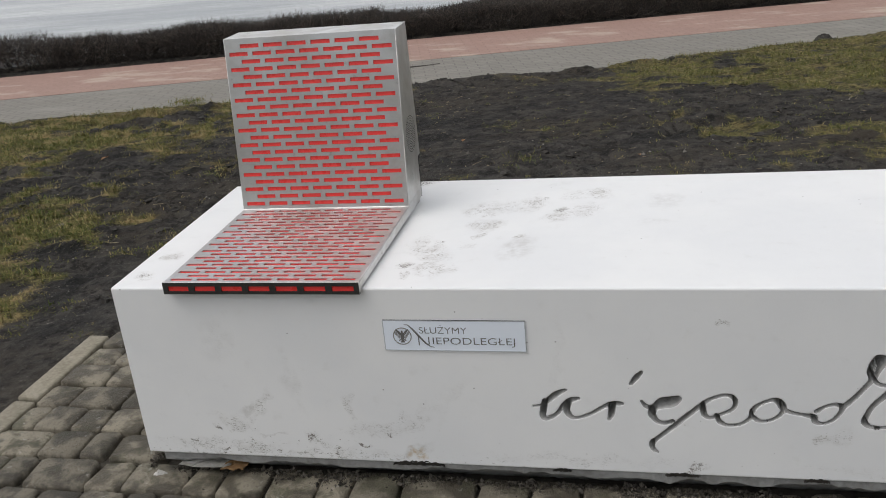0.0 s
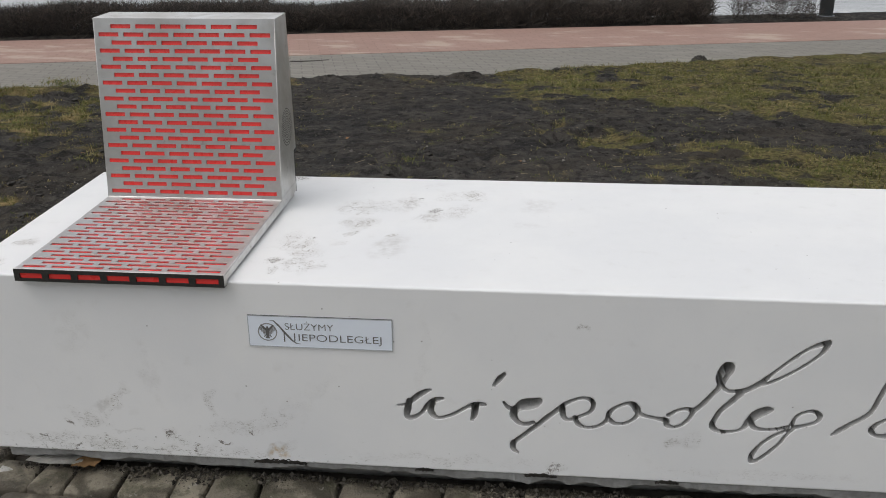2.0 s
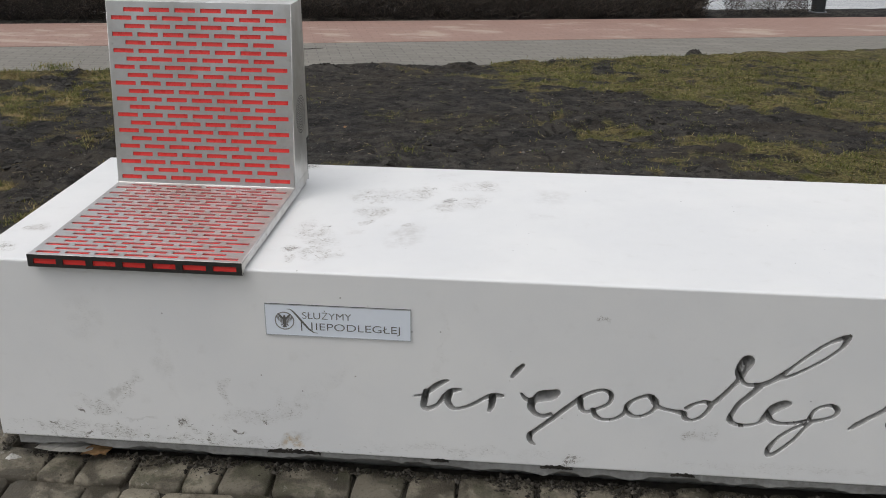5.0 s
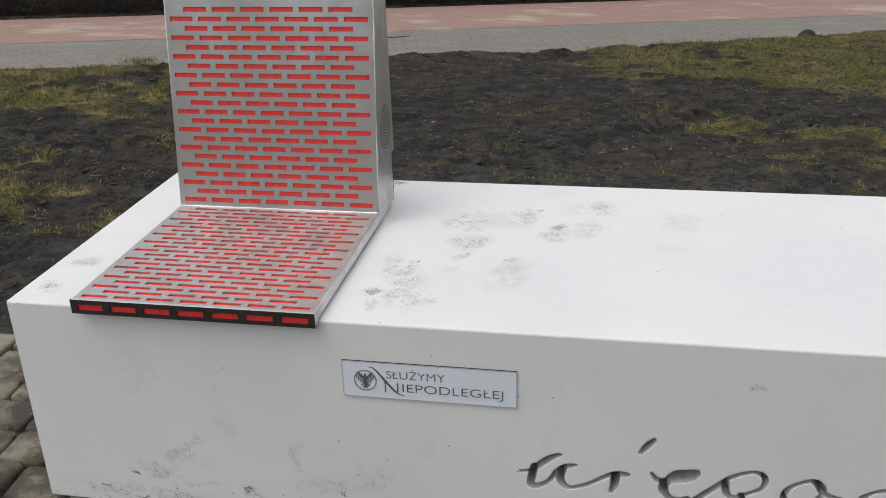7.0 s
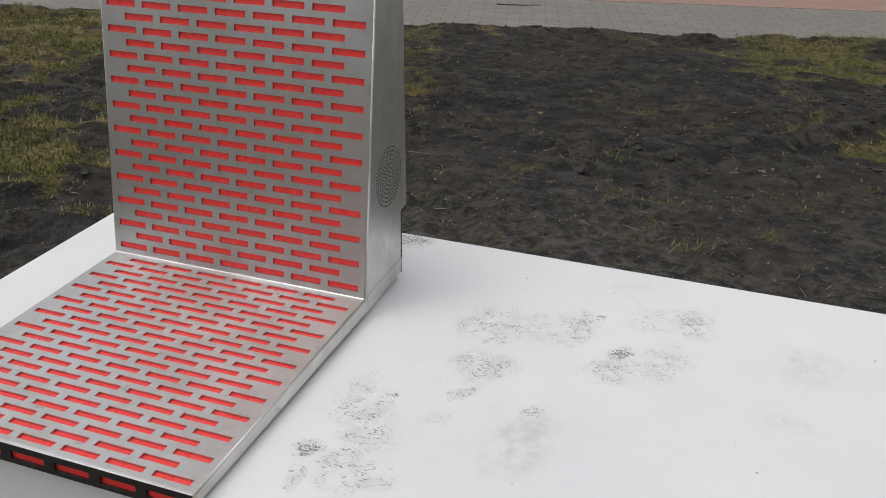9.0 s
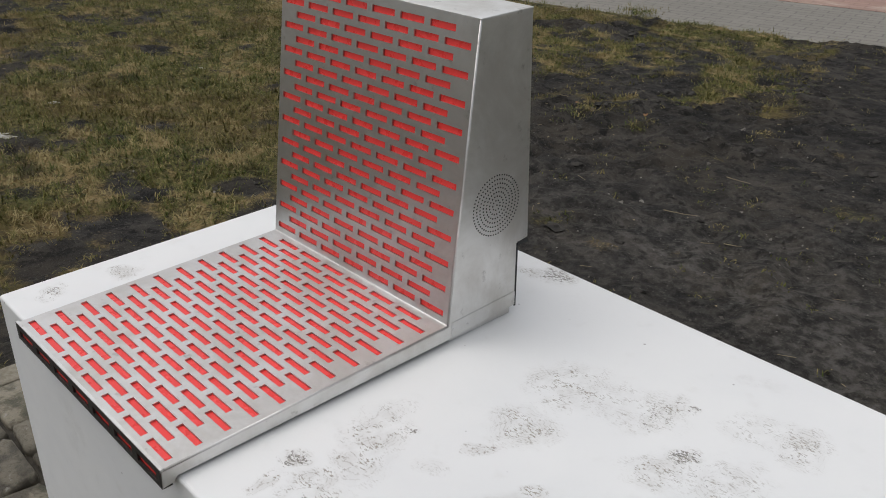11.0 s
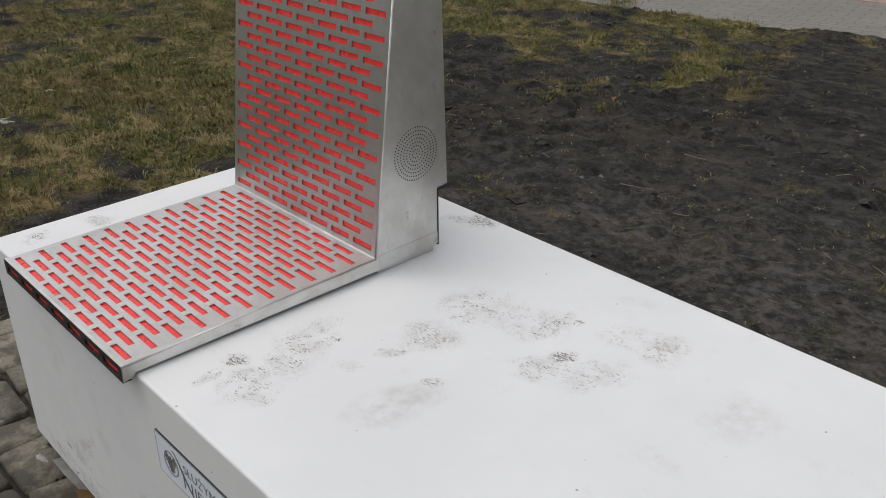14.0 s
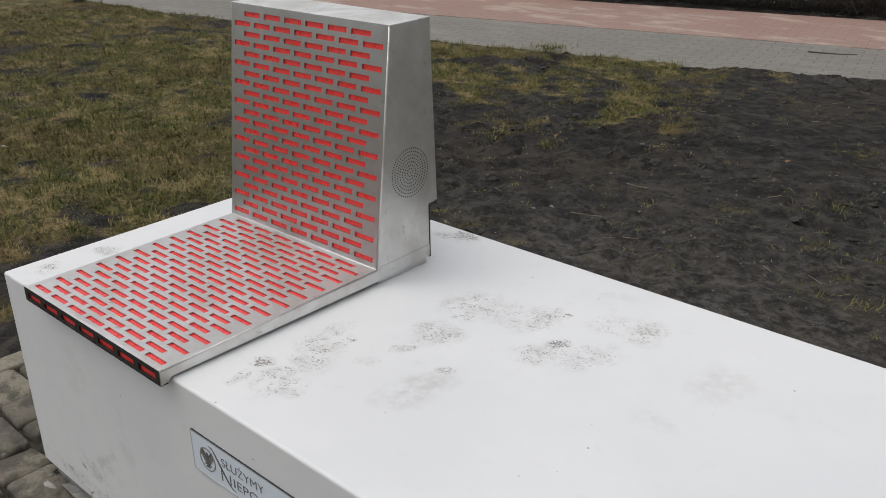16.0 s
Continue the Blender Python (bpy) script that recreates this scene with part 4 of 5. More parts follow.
    part("front_fold", prism([(FRONT[0] - 0.0012, FRONT[1] - 0.003), (FRONT[0] - 0.0005, FRONT[1] + 0.0012), (FRONT[0] + 0.004, FRONT[1] + 0.0018), (FRONT[0] + 0.004, FRONT[1] - 0.002)], SX0, SX1, 0.0006, 2), steel_side, seat, "worn bright front edge")
    lip = new("front_lip", slotted_lip(w))
    lip.parent, lip.location = seat, (SX0, FRONT[0] - 0.0012, 0.4550)
    lip.rotation_euler = (radians(90), 0, 0)
    tagged(lip, "dark steel front edge with seven slots")
    part("red_strip", box(SX0 + 0.003, SX1 - 0.003, -0.0170, -0.0135, 0.4560, 0.4785), red_mat, seat, "red strip behind the front slots")
    # small round holes of the loudspeaker: black discs for their shaded insides
    bm = bmesh.new()
    cy, cz = 0.527, 0.656
    for k in range(8):
        rad = 0.0012 + 0.0064 * k
        count = max(1, round(2 * math.pi * rad / 0.0052)) if k else 1
        for q in range(count):
            a = 2 * math.pi * q / count + 0.37 * k
            c = (SX1 + 0.0002, cy + rad * math.cos(a), cz + rad * math.sin(a))
            bmesh.ops.create_cone(bm, cap_ends=True, segments=8, radius1=0.0012, radius2=0.0012, depth=0.0006, matrix=Matrix.Translation(c) @ Matrix.Rotation(radians(90), 4, "Y"))
    part("speaker_grille", bm, black_mat, panel, "rings of small dark loudspeaker holes")
    # Added black block darkens the gap under the seat in place of its shade.
    part("under_seat_filler", prism([(0.03, 0.4602), (0.03, 0.469), (0.54, 0.476), (0.54, 0.4602)], SX0 + 0.03, SX1 - 0.03), black_mat, seat, "added black filler for the shade in the gap under the seat")
    part("rear_gasket", prism([(0.5735, 0.472), (0.5735, 0.575), (0.5768, 0.575), (0.5768, 0.472)], SX1 - 0.0045, SX1 + 0.0004), black_mat, seat)
    part("rear_skirt", prism([(0.44, 0.4602), (0.44, 0.472), (0.568, 0.478), (0.568, 0.4602)], SX0 + 0.005, SX1 - 0.005), steel_side, seat)
    # Black bar added under the overhang: it stands for the shade of the gap.
    part("overhang_gap_shade", box(SX0 + 0.002, SX1 + 0.0006, 0.5755, 0.598, 0.5755, 0.5822), black_mat, seat)


def slotted_lip(w):
    """The front edge: a narrow plate with one row of seven slots, drawn in local x and y."""
    bm = bmesh.new()
    h, y0, y1 = 0.0275, 0.0065, 0.0185
    slot, pitch = 0.049, 0.0632
    edges = [0.0]
    start = (w - (7 * pitch - (pitch - slot))) / 2
    for k in range(7):
        edges += [start + k * pitch, start + k * pitch + slot]
    edges.append(w)

    def quad(*p):
        bm.faces.new([bm.verts.new(c) for c in p])

    quad((0, 0, 0), (w, 0, 0), (w, y0, 0), (0, y0, 0))
    quad((0, y1, 0), (w, y1, 0), (w, h, 0), (0, h, 0))
    quad((0, 0, 0), (w, 0, 0), (w, 0, -0.014), (0, 0, -0.014))
    for k in range(0, len(edges), 2):
        quad((edges[k], y0, 0), (edges[k + 1], y0, 0), (edges[k + 1], y1, 0), (edges[k], y1, 0))
    for k in range(1, len(edges) - 1, 2):
        a, b, t = edges[k], edges[k + 1], -0.003
        quad((a, y0, 0), (b, y0, 0), (b, y0, t), (a, y0, t))
        quad((a, y1, t), (b, y1, t), (b, y1, 0), (a, y1, 0))
        quad((a, y0, t), (a, y1, t), (a, y1, 0), (a, y0, 0))
        quad((b, y0, 0), (b, y1, 0), (b, y1, t), (b, y0, t))
    me = bpy.data.meshes.new("front_lip")
    bm.to_mesh(me)
    bm.free()
    me.materials.append(steel_dark)
    return me


build_seat()


# ---- beside the bench and beyond ----
def lump(name, x, y, rx, ry, h, seed, material, label, category, group="", turn=0.0):
    """A low uneven heap."""
    rng = random.Random(seed)
    bm = bmesh.new()
    rings = 11
    cols = 34
    wob = [rng.uniform(0.45, 1.35) for _ in range(cols)]
    wob = [(wob[k - 1] + wob[k] * 2 + wob[(k + 1) % cols]) / 4 for k in range(cols)]
    z0 = float(ground_z(np.array(x), np.array(y)))
    if y > float(near_edge(x)):
        z0 = float(slope(y)) - 0.012
    verts = []
    for i in range(rings):
        f = i / (rings - 1)
        verts.append([bm.verts.new((rx * f * wob[k] * math.cos(2 * math.pi * k / cols), ry * f * wob[k] * math.sin(2 * math.pi * k / cols), h * (1 - f * f) * rng.uniform(0.55, 1.45) + 0.15 * h * rng.uniform(-1, 1) - 0.008 * f)) for k in range(cols)])
    for a, b in zip(verts, verts[1:]):
        for k in range(cols):
            bm.faces.new((a[k], b[k], b[(k + 1) % cols], a[(k + 1) % cols]))
    bmesh.ops.remove_doubles(bm, verts=bm.verts[:], dist=0.0005)
    ob = part(name, bm, material, smooth=True)
    ob.location = (x, y, z0)
    ob.rotation_euler.z = radians(turn)
    return tagged(ob, label, category, group)


for k, (x, y, rx, ry, h) in enumerate(((-3.97, 1.12, 0.15, 0.075, 0.012), (-3.16, 0.73, 0.13, 0.055, 0.012), (-2.62, 0.70, 0.17, 0.055, 0.013), (-2.80, 0.52, 0.08, 0.035, 0.01), (-2.30, 0.31, 0.06, 0.03, 0.01), (-2.91, 1.141, 0.06, 0.025, 0.009), (-3.054, 1.998, 0.06, 0.022, 0.009))):
    lump("snow_patch", x, y, rx, ry * 0.9, h * 0.7, 40 + k, snow_mat, "thin leftover patch of old snow on turf", "snow", "snow patches", 48)
lump("soil_mound", -2.235, 1.141, 0.075, 0.05, 0.012, 70, clod_mat, "small dark soil heap in the turf", "soil heap", turn=40)
lump("molehill", 2.73, 6.98, 0.11, 0.09, 0.05, 71, clod_mat, "dark heap of soil at the path edge", "soil heap")
lump("soil_mound", 0.33, 5.88, 0.34, 0.10, 0.026, 72, clod_mat, "low dark soil mound beside the footpath", "soil heap")
lump("soil_mound", -2.36, 4.66, 0.26, 0.13, 0.05, 73, clod_mat, "low dark soil mound beside the footpath", "soil heap")
lump("soil_mound", -1.144, 4.82, 0.14, 0.08, 0.03, 75, clod_mat, "low dark soil mound in thin turf", "soil heap")
lump("soil_mound", -0.45, 5.62, 0.22, 0.09, 0.03, 74, clod_mat, "low dark soil mound beside the footpath", "soil heap")

lump("pale_pebble", -1.12, 0.10, 0.022, 0.014, 0.014, 76, paper_mat, "small pale stone lying on bare soil", "stone")
chunk = lump("mortar_chunk", 0.022, -0.012, 0.022, 0.009, 0.010, 77, paper_mat, "broken white mortar chunk beside the bench foot", "rubble", turn=25)
chunk.location.z = SETT_Z + 0.003


def stick(name, a, b, r, material, label, category, group=""):
    bm = bmesh.new()
    a, b = Vector(a), Vector(b)
    bend = Vector((0.06 * (b - a).y, -0.06 * (b - a).x, 0))
    rows = []
    for k in range(6):
        f = k / 5
        c = a.lerp(b, f) + bend * math.sin(math.pi * f) * (1 if k % 2 else 0.6)
        rr = r * (1 - 0.5 * f)
        rows.append([bm.verts.new(c + Vector((0, rr * math.cos(q), rr * math.sin(q)))) for q in (0, 1.26, 2.51, 3.77, 5.03)])
    for p, q in zip(rows, rows[1:]):
        for k in range(5):
            bm.faces.new((p[k], p[(k + 1) % 5], q[(k + 1) % 5], q[k]))
    bm.faces.new(rows[0])
    bm.faces.new(rows[-1])
    return tagged(part(name, bm, material, smooth=True), label, category, group)


stick("fallen_stick", (-1.08, 6.75, float(slope(6.75)) - 0.006), (-0.74, 6.88, float(slope(6.88)) - 0.006), 0.006, bark_mat, "dark fallen stick lying on grey paving", "stick")


def build_scrap():
    scrap = new("paper_scrap")
    scrap.location = (0.075, 0.014, -0.017)
    tagged(scrap, "damp white paper scrap wedged under the bench", "litter")
    bm = bmesh.new()
    rng = random.Random(8)
    top = [[bm.verts.new((0.018 * i + rng.uniform(-0.003, 0.003), 0.014 * j - 0.02 + 0.05 * 0.018 * i, 0.008 + rng.uniform(-0.003, 0.004) - 0.05 * 0.018 * i)) for i in range(8)] for j in range(4)]
    for j in range(3):
        for i in range(7):
            bm.faces.new((top[j][i], top[j][i + 1], top[j + 1][i + 1], top[j + 1][i]))
    bmesh.ops.solidify(bm, geom=bm.faces[:], thickness=0.0025)
    part("sheet", bm, paper_mat, scrap)
    bm = bmesh.new()
    top = [[bm.verts.new((0.112 + 0.014 * i + rng.uniform(-0.004, 0.004), 0.012 * j - 0.022 + rng.uniform(-0.004, 0.004), 0.004 + rng.uniform(-0.002, 0.004))) for i in range(5)] for j in range(4)]
    for j in range(3):
        for i in range(4):
            bm.faces.new((top[j][i], top[j][i + 1], top[j + 1][i + 1], top[j + 1][i]))
    bmesh.ops.solidify(bm, geom=bm.faces[:], thickness=0.003)
    part("torn_edge", bm, card_mat, scrap, "torn brown cardboard edge")


build_scrap()


# ---- hedge, shrub, posts ----
def twigs(name, count, place, seed):
    """A crowd of tapering three-sided twigs. place(rng) gives a foot, a direction, a length and a radius."""
    rng = np.random.default_rng(seed)
    foot, way, length, rad = place(rng, count)
    way = way / np.linalg.norm(way, axis=1, keepdims=True)
    side = np.cross(way, np.array([0.31, 0.95, 0.1]))
    side /= np.linalg.norm(side, axis=1, keepdims=True)
    up = np.cross(way, side)
    bend = rng.normal(0, 0.12, (count, 3)) * length[:, None]
    verts = []
    for f, s in ((0, 1.0), (0.55, 0.7), (1, 0.2)):
        c = foot + way * (length * f)[:, None] + bend * (f * f)
        for a in (0, 2.094, 4.189):
            verts.append(c + (side * math.cos(a) + up * math.sin(a)) * (rad * s)[:, None])
    verts = np.stack(verts, 1).reshape(-1, 3)
    base = np.arange(count)[:, None] * 9
    cells = np.array([(r * 3 + k, r * 3 + (k + 1) % 3, r * 3 + 3 + (k + 1) % 3, r * 3 + 3 + k) for r in range(2) for k in range(3)])
    faces = (base[:, None, :] + cells[None]).reshape(-1, 4)
    ob = mesh_object(name, verts.tolist(), faces.tolist(), twig_mat)
    return ob


def hedge_place(x0, x1, height, depth, thin=1.0):
    def place(rng, n):
        x = rng.uniform(x0, x1, n)
        v = rng.uniform(-0.5, 0.5, n)
        y = 10.05 + 0.25 * (x - 1) + v * depth
        z = slope(y)
        edge = 0.74 + 0.42 * fbm(x * 2.2, x * 0 + 2.0, 4, 55) - 0.06
        fz = rng.uniform(0, 0.8, n) ** 0.9 * height * edge
        foot = np.stack([x, y, z + fz - 0.02], 1)
        way = np.stack([rng.normal(0, 0.75, n), rng.normal(0, 0.7, n), np.abs(rng.normal(0.6, 0.4, n)) + 0.05], 1)
        length = np.minimum(rng.uniform(0.07, 0.20, n), np.maximum(height * edge * 1.04 - fz, 0.05))
        return foot, way, length, rng.uniform(0.0014, 0.0042, n) * thin
    return place


hedge = new("hedge")
tagged(hedge, "low clipped leafless brown hedge along the path", "hedge")
for a, b, n in ((-13, -6, 24000), (-6, -2, 22000), (-2, 3.45, 32000)):
    ob = twigs("branch_mass", n, hedge_place(a, b, 0.53 - 0.011 * (a + 13), 0.6), 100 + n + int(a))
    ob.parent = hedge
    tagged(ob, kind="stuff")
shrub = new("shrub")
tagged(shrub, "sparse leafless shrub near the water", "shrub")
ob = twigs("branch_mass", 1500, hedge_place(3.72, 4.85, 0.40, 0.4, 0.8), 301)
ob.parent = shrub
tagged(ob, kind="stuff")


def post(x, y, r, height, label, z=None):
    thing = new("lamp_post")
    z = float(slope(y)) - 0.03 if z is None else z
    thing.location = (x, y, z)
    tagged(thing, label, "lamp post", "lamp posts")
    bm = bmesh.new()
    bmesh.ops.create_cone(bm, cap_ends=True, segments=20, radius1=r, radius2=r * 0.7, depth=height, matrix=Matrix.Translation((0, 0, height / 2)))
    part("pole", bm, post_mat, thing, smooth=True)
    bm = bmesh.new()
    bmesh.ops.create_cone(bm, cap_ends=True, segments=20, radius1=r * 1.5, radius2=r * 1.25, depth=0.05, matrix=Matrix.Translation((0, 0, 0.025)))
    part("base_collar", bm, post_mat, thing)


post(5.05, 11.2, 0.09, 5.0, "dark grey round steel lamp post beside the hedge")
post(-7.8, 4.05, 0.055, 4.0, "dark grey round steel lamp post on the turf")


# ---- turf blades and straw ----
def build_blades():
    rng = np.random.default_rng(17)
    out = []
    for x0, x1, y0, y1, n in ((-4.6, 4.8, 0.6, 6.9, 110000), (-7.4, -0.65, -0.6, 5.2, 120000)):
        x, y = rng.uniform(x0, x1, n), rng.uniform(y0, y1, n)
        clump = fbm(x * 7, y * 7, 2, 77)
        c = cover_at(x, y) * sstep(clump, 0.22, 0.62)
        keep = (rng.uniform(0, 1, n) < c + 0.004) & (y < near_edge(x) + 0.05 * rng.normal(0, 1, n)) & ~((x > COBBLE[0] - 0.06) & (x < COBBLE[1]) & (y < COBBLE[3] + 0.03))
        out.append(np.stack([x[keep], y[keep]], 1))
    for x0, x1, y0, y1, n, each in ((-5.2, -0.6, -0.6, 4.9, 11000, 14), (-3.0, 5.0, 0.9, 6.9, 11000, 11), (-8.0, -5.2, 0.0, 4.6, 4000, 14)):
        x, y = rng.uniform(x0, x1, n), rng.uniform(y0, y1, n)
        keep = (rng.uniform(0, 1, n) < cover_at(x, y) ** 1.3 + 0.006) & (y < near_edge(x) - 0.01) & ~((x > COBBLE[0] - 0.07) & (x < COBBLE[1]) & (y < COBBLE[3] + 0.05))
        c = np.repeat(np.stack([x[keep], y[keep]], 1), each, axis=0)
        out.append(c + rng.normal(0, 0.017, c.shape))
    # single tufts on the bare soil, and a tall one on the mound at the path
    x, y = rng.uniform(-2.0, 3.4, 260), rng.uniform(1.0, 5.7, 260)
    keep = (cover_at(x, y) < 0.5) & (y < near_edge(x) - 0.1) & ~((x < 3.1) & (y < 0.95))
    c = np.repeat(np.stack([x[keep], y[keep]], 1), 13, axis=0)
    out.append(c + rng.normal(0, 0.016, c.shape))
    tall = [np.repeat([[tx, ty]], count, axis=0) + rng.normal(0, spread, (count, 2)) for tx, ty, spread, count in ((-2.62, 5.37, 0.07, 420), (0.97, 2.2, 0.045, 45), (0.53, 3.06, 0.06, 80), (1.06, 2.24, 0.03, 22), (-1.25, 3.0, 0.06, 130))]
    out.append(np.concatenate(tall))
    p = np.concatenate(out)
    n = len(p)
    z = ground_z(p[:, 0], np.minimum(p[:, 1], near_edge(p[:, 0]) - 0.01)) - 0.004
    foot = np.column_stack([p, z])
    a = rng.uniform(0, 2 * math.pi, n)
    lean = rng.uniform(0.45, 1.5, n)
    length = rng.uniform(0.014, 0.046, n) * (0.7 + 0.6 * rng.uniform(0, 1, n))
    length = length * (0.55 + 0.45 * sstep(cover_at(p[:, 0], p[:, 1]), 0.2, 0.8))
    length[-sum(map(len, tall)):] *= 1.9
    way = np.stack([np.cos(a) * np.sin(lean), np.sin(a) * np.sin(lean), np.cos(lean)], 1)
    side = np.stack([-np.sin(a), np.cos(a), 0 * a], 1) * rng.uniform(0.0010, 0.0028, n)[:, None]
    mid = foot + way * (length * 0.55)[:, None] + np.array([0, 0, 0.004])
    tip = foot + way * length[:, None]
    verts = np.stack([foot - side, foot + side, mid + side * 0.8, mid - side * 0.8, tip], 1).reshape(-1, 3)
    i = np.arange(n) * 5
    quads = np.stack([i, i + 1, i + 2, i + 3], 1).tolist()
    tris = np.stack([i + 3, i + 2, i + 4], 1).tolist()
    ob = mesh_object("grass", verts.tolist(), quads + tris, grass_mat)
    tagged(ob, "short sparse yellow-green winter grass", "grass", kind="stuff")


build_blades()


def build_litter():
    """Dry stalks, chips and small stones strewn over the soil."""
    rng = np.random.default_rng(23)
    n = 800
    x, y = rng.uniform(-4, 4, n), rng.uniform(0.88, 6.2, n)
    keep = (y < near_edge(x) - 0.1)
    x, y = x[keep], y[keep]
    n = len(x)
    foot = np.column_stack([x, y, ground_z(x, y) + 0.003])
    a, length, w = rng.uniform(0, 6.28, n), rng.uniform(0.01, 0.06, n), rng.uniform(0.0008, 0.0018, n)
    chip = rng.uniform(0, 1, n) < 0.35
    length, w = np.where(chip, 0.007, length), np.where(chip, 0.003, w)
    d = np.stack([np.cos(a), np.sin(a), rng.normal(0, 0.12, n)], 1) * length[:, None]
    s = np.stack([-np.sin(a), np.cos(a), 0 * a], 1) * w[:, None]
    up = np.array([0, 0, 1.0]) * w[:, None]
    verts = np.stack([foot - s, foot + s, foot + up, foot + d - s * 0.6, foot + d + s * 0.6, foot + d + up * 0.8], 1).reshape(-1, 3)
    i = np.arange(n) * 6
    quads = np.concatenate([np.stack([i, i + 3, i + 5, i + 2], 1), np.stack([i + 2, i + 5, i + 4, i + 1], 1), np.stack([i + 1, i + 4, i + 3, i], 1)]).tolist()
    tris = np.concatenate([np.stack([i, i + 2, i + 1], 1), np.stack([i + 3, i + 4, i + 5], 1)]).tolist()
    ob = mesh_object("dry_stalks", verts.tolist(), quads + tris, straw_mat)
    tagged(ob, "scattered dry stalks and pale chips on the soil", "plant litter", kind="stuff")


build_litter()


def build_crumbs():
    """Small angular crumbs and dark clods of soil, dense beside the bench."""
    rng = np.random.default_rng(29)
    n = 5200
    x, y = rng.uniform(-2.6, 4.2, n), 0.86 + rng.exponential(0.9, n)
    far = rng.uniform(0, 1, n) < 0.45
    y = np.where(far, rng.uniform(0.9, 6.2, n), y)
    keep = (y < near_edge(x) - 0.05) & (cover_at(x, y) < 0.6) & (fbm(x * 3, y * 3, 3, 88) > rng.uniform(0.3, 0.6, n))
    x, y = x[keep], y[keep]
    n = len(x)
    size = rng.uniform(0.0022, 0.0055, n) * np.where(rng.uniform(0, 1, n) < 0.08, 2.2, 1.0)
    centre = np.column_stack([x, y, ground_z(x, y) + size * 0.25])
    shape = np.array([(1, 0, 0), (-1, 0, 0), (0, 1, 0), (0, -1, 0), (0, 0, 0.8), (0, 0, -0.6)], float)
    verts = centre[:, None] + shape[None] * size[:, None, None] * rng.uniform(0.5, 1.4, (n, 6, 1)) + rng.normal(0, 0.25, (n, 6, 3)) * size[:, None, None]
    cells = np.array([(0, 2, 4), (2, 1, 4), (1, 3, 4), (3, 0, 4), (2, 0, 5), (1, 2, 5), (3, 1, 5), (0, 3, 5)])
    faces = (np.arange(n)[:, None, None] * 6 + cells[None]).reshape(-1, 3)
    ob = mesh_object("soil_crumbs", verts.reshape(-1, 3).tolist(), faces.tolist(), crumb_mat)
    tagged(ob, "loose crumbs and small clods of dry soil", "soil", kind="stuff")


build_crumbs()


def build_clods():
    """Crumbly lumps of dark soil, a few centimetres across."""
    rng = np.random.default_rng(31)
    bm = bmesh.new()
    bmesh.ops.create_icosphere(bm, subdivisions=2, radius=1.0)
    bm.verts.index_update()
    shape = np.array([v.co for v in bm.verts])
    cells = np.array([[v.index for v in f.verts] for f in bm.faces])
    bm.free()
    n = 6500
    x, y = rng.uniform(-3.0, 3.6, n), rng.uniform(0.95, 6.2, n)
    keep = (y < near_edge(x) - 0.05) & (cover_at(x, y) < 0.45) & (fbm(x * 2.4, y * 2.4, 3, 66) > rng.uniform(0.35, 0.68, n))
    x, y = x[keep], y[keep]
    n = len(x)
    size = 0.005 + 0.019 * rng.uniform(0, 1, n) ** 3
    centre = np.column_stack([x, y, ground_z(x, y) - 0.1 * size])
    flat = np.stack([rng.uniform(0.7, 1.7, n), rng.uniform(0.7, 1.5, n), rng.uniform(0.4, 0.75, n)], 1)
    wob = 1 + 0.75 * (fbm(shape[None, :, 0] * 2.6 + x[:, None] * 57, shape[None, :, 1] * 2.6 + shape[None, :, 2] * 3.1 + y[:, None] * 43, 3, 67) - 0.5) * 2
    wob = wob * rng.uniform(0.78, 1.22, wob.shape)
    verts = centre[:, None] + shape[None] * flat[:, None] * (size[:, None] * wob)[..., None]
    faces = (np.arange(n)[:, None, None] * len(shape) + cells[None]).reshape(-1, 3)
    ob = mesh_object("soil_clods", verts.reshape(-1, 3).tolist(), faces.tolist(), clod_mat)
    tagged(ob, "dark crumbly lumps of damp soil", "soil", kind="stuff")


build_clods()


def dead_leaf(x, y, size, turn):
    bm = bmesh.new()
    rows = []
    for k in range(6):
        f = k / 5
        w = size * 0.36 * math.sin(math.pi * (0.08 + 0.9 * f)) ** 0.7
        c = size * (f - 0.5)
        rows.append([bm.verts.new((c, -w, 0.35 * w + 0.05 * size * k % 2)), bm.verts.new((c, 0, 0.12 * size * math.sin(3 * f))), bm.verts.new((c, w, 0.45 * w))])
    for a, b in zip(rows, rows[1:]):
        for k in range(2):
            bm.faces.new((a[k], b[k], b[k + 1], a[k + 1]))
    bmesh.ops.solidify(bm, geom=bm.faces[:], thickness=0.0008)
    ob = part("dead_leaf", bm, leaf_mat)
    ob.location = (x, y, float(ground_z(np.array(x), np.array(y))) + 0.004)
    ob.rotation_euler = (0.15, -0.1, turn)
    return tagged(ob, "curled light brown dead leaf on the soil", "leaf", "fallen leaves")


for x, y, size, turn in ((-2.199, 3.375, 0.045, 0.8), (-0.98, 3.193, 0.032, 2.0), (-1.336, 3.123, 0.026, 4.1), (0.1, 3.6, 0.03, 1.2), (1.15, 3.1, 0.028, 5.0)):
    dead_leaf(x, y, size, turn)


def ground_at(x, y):
    return float(ground_z(np.array(x), np.array(y)))


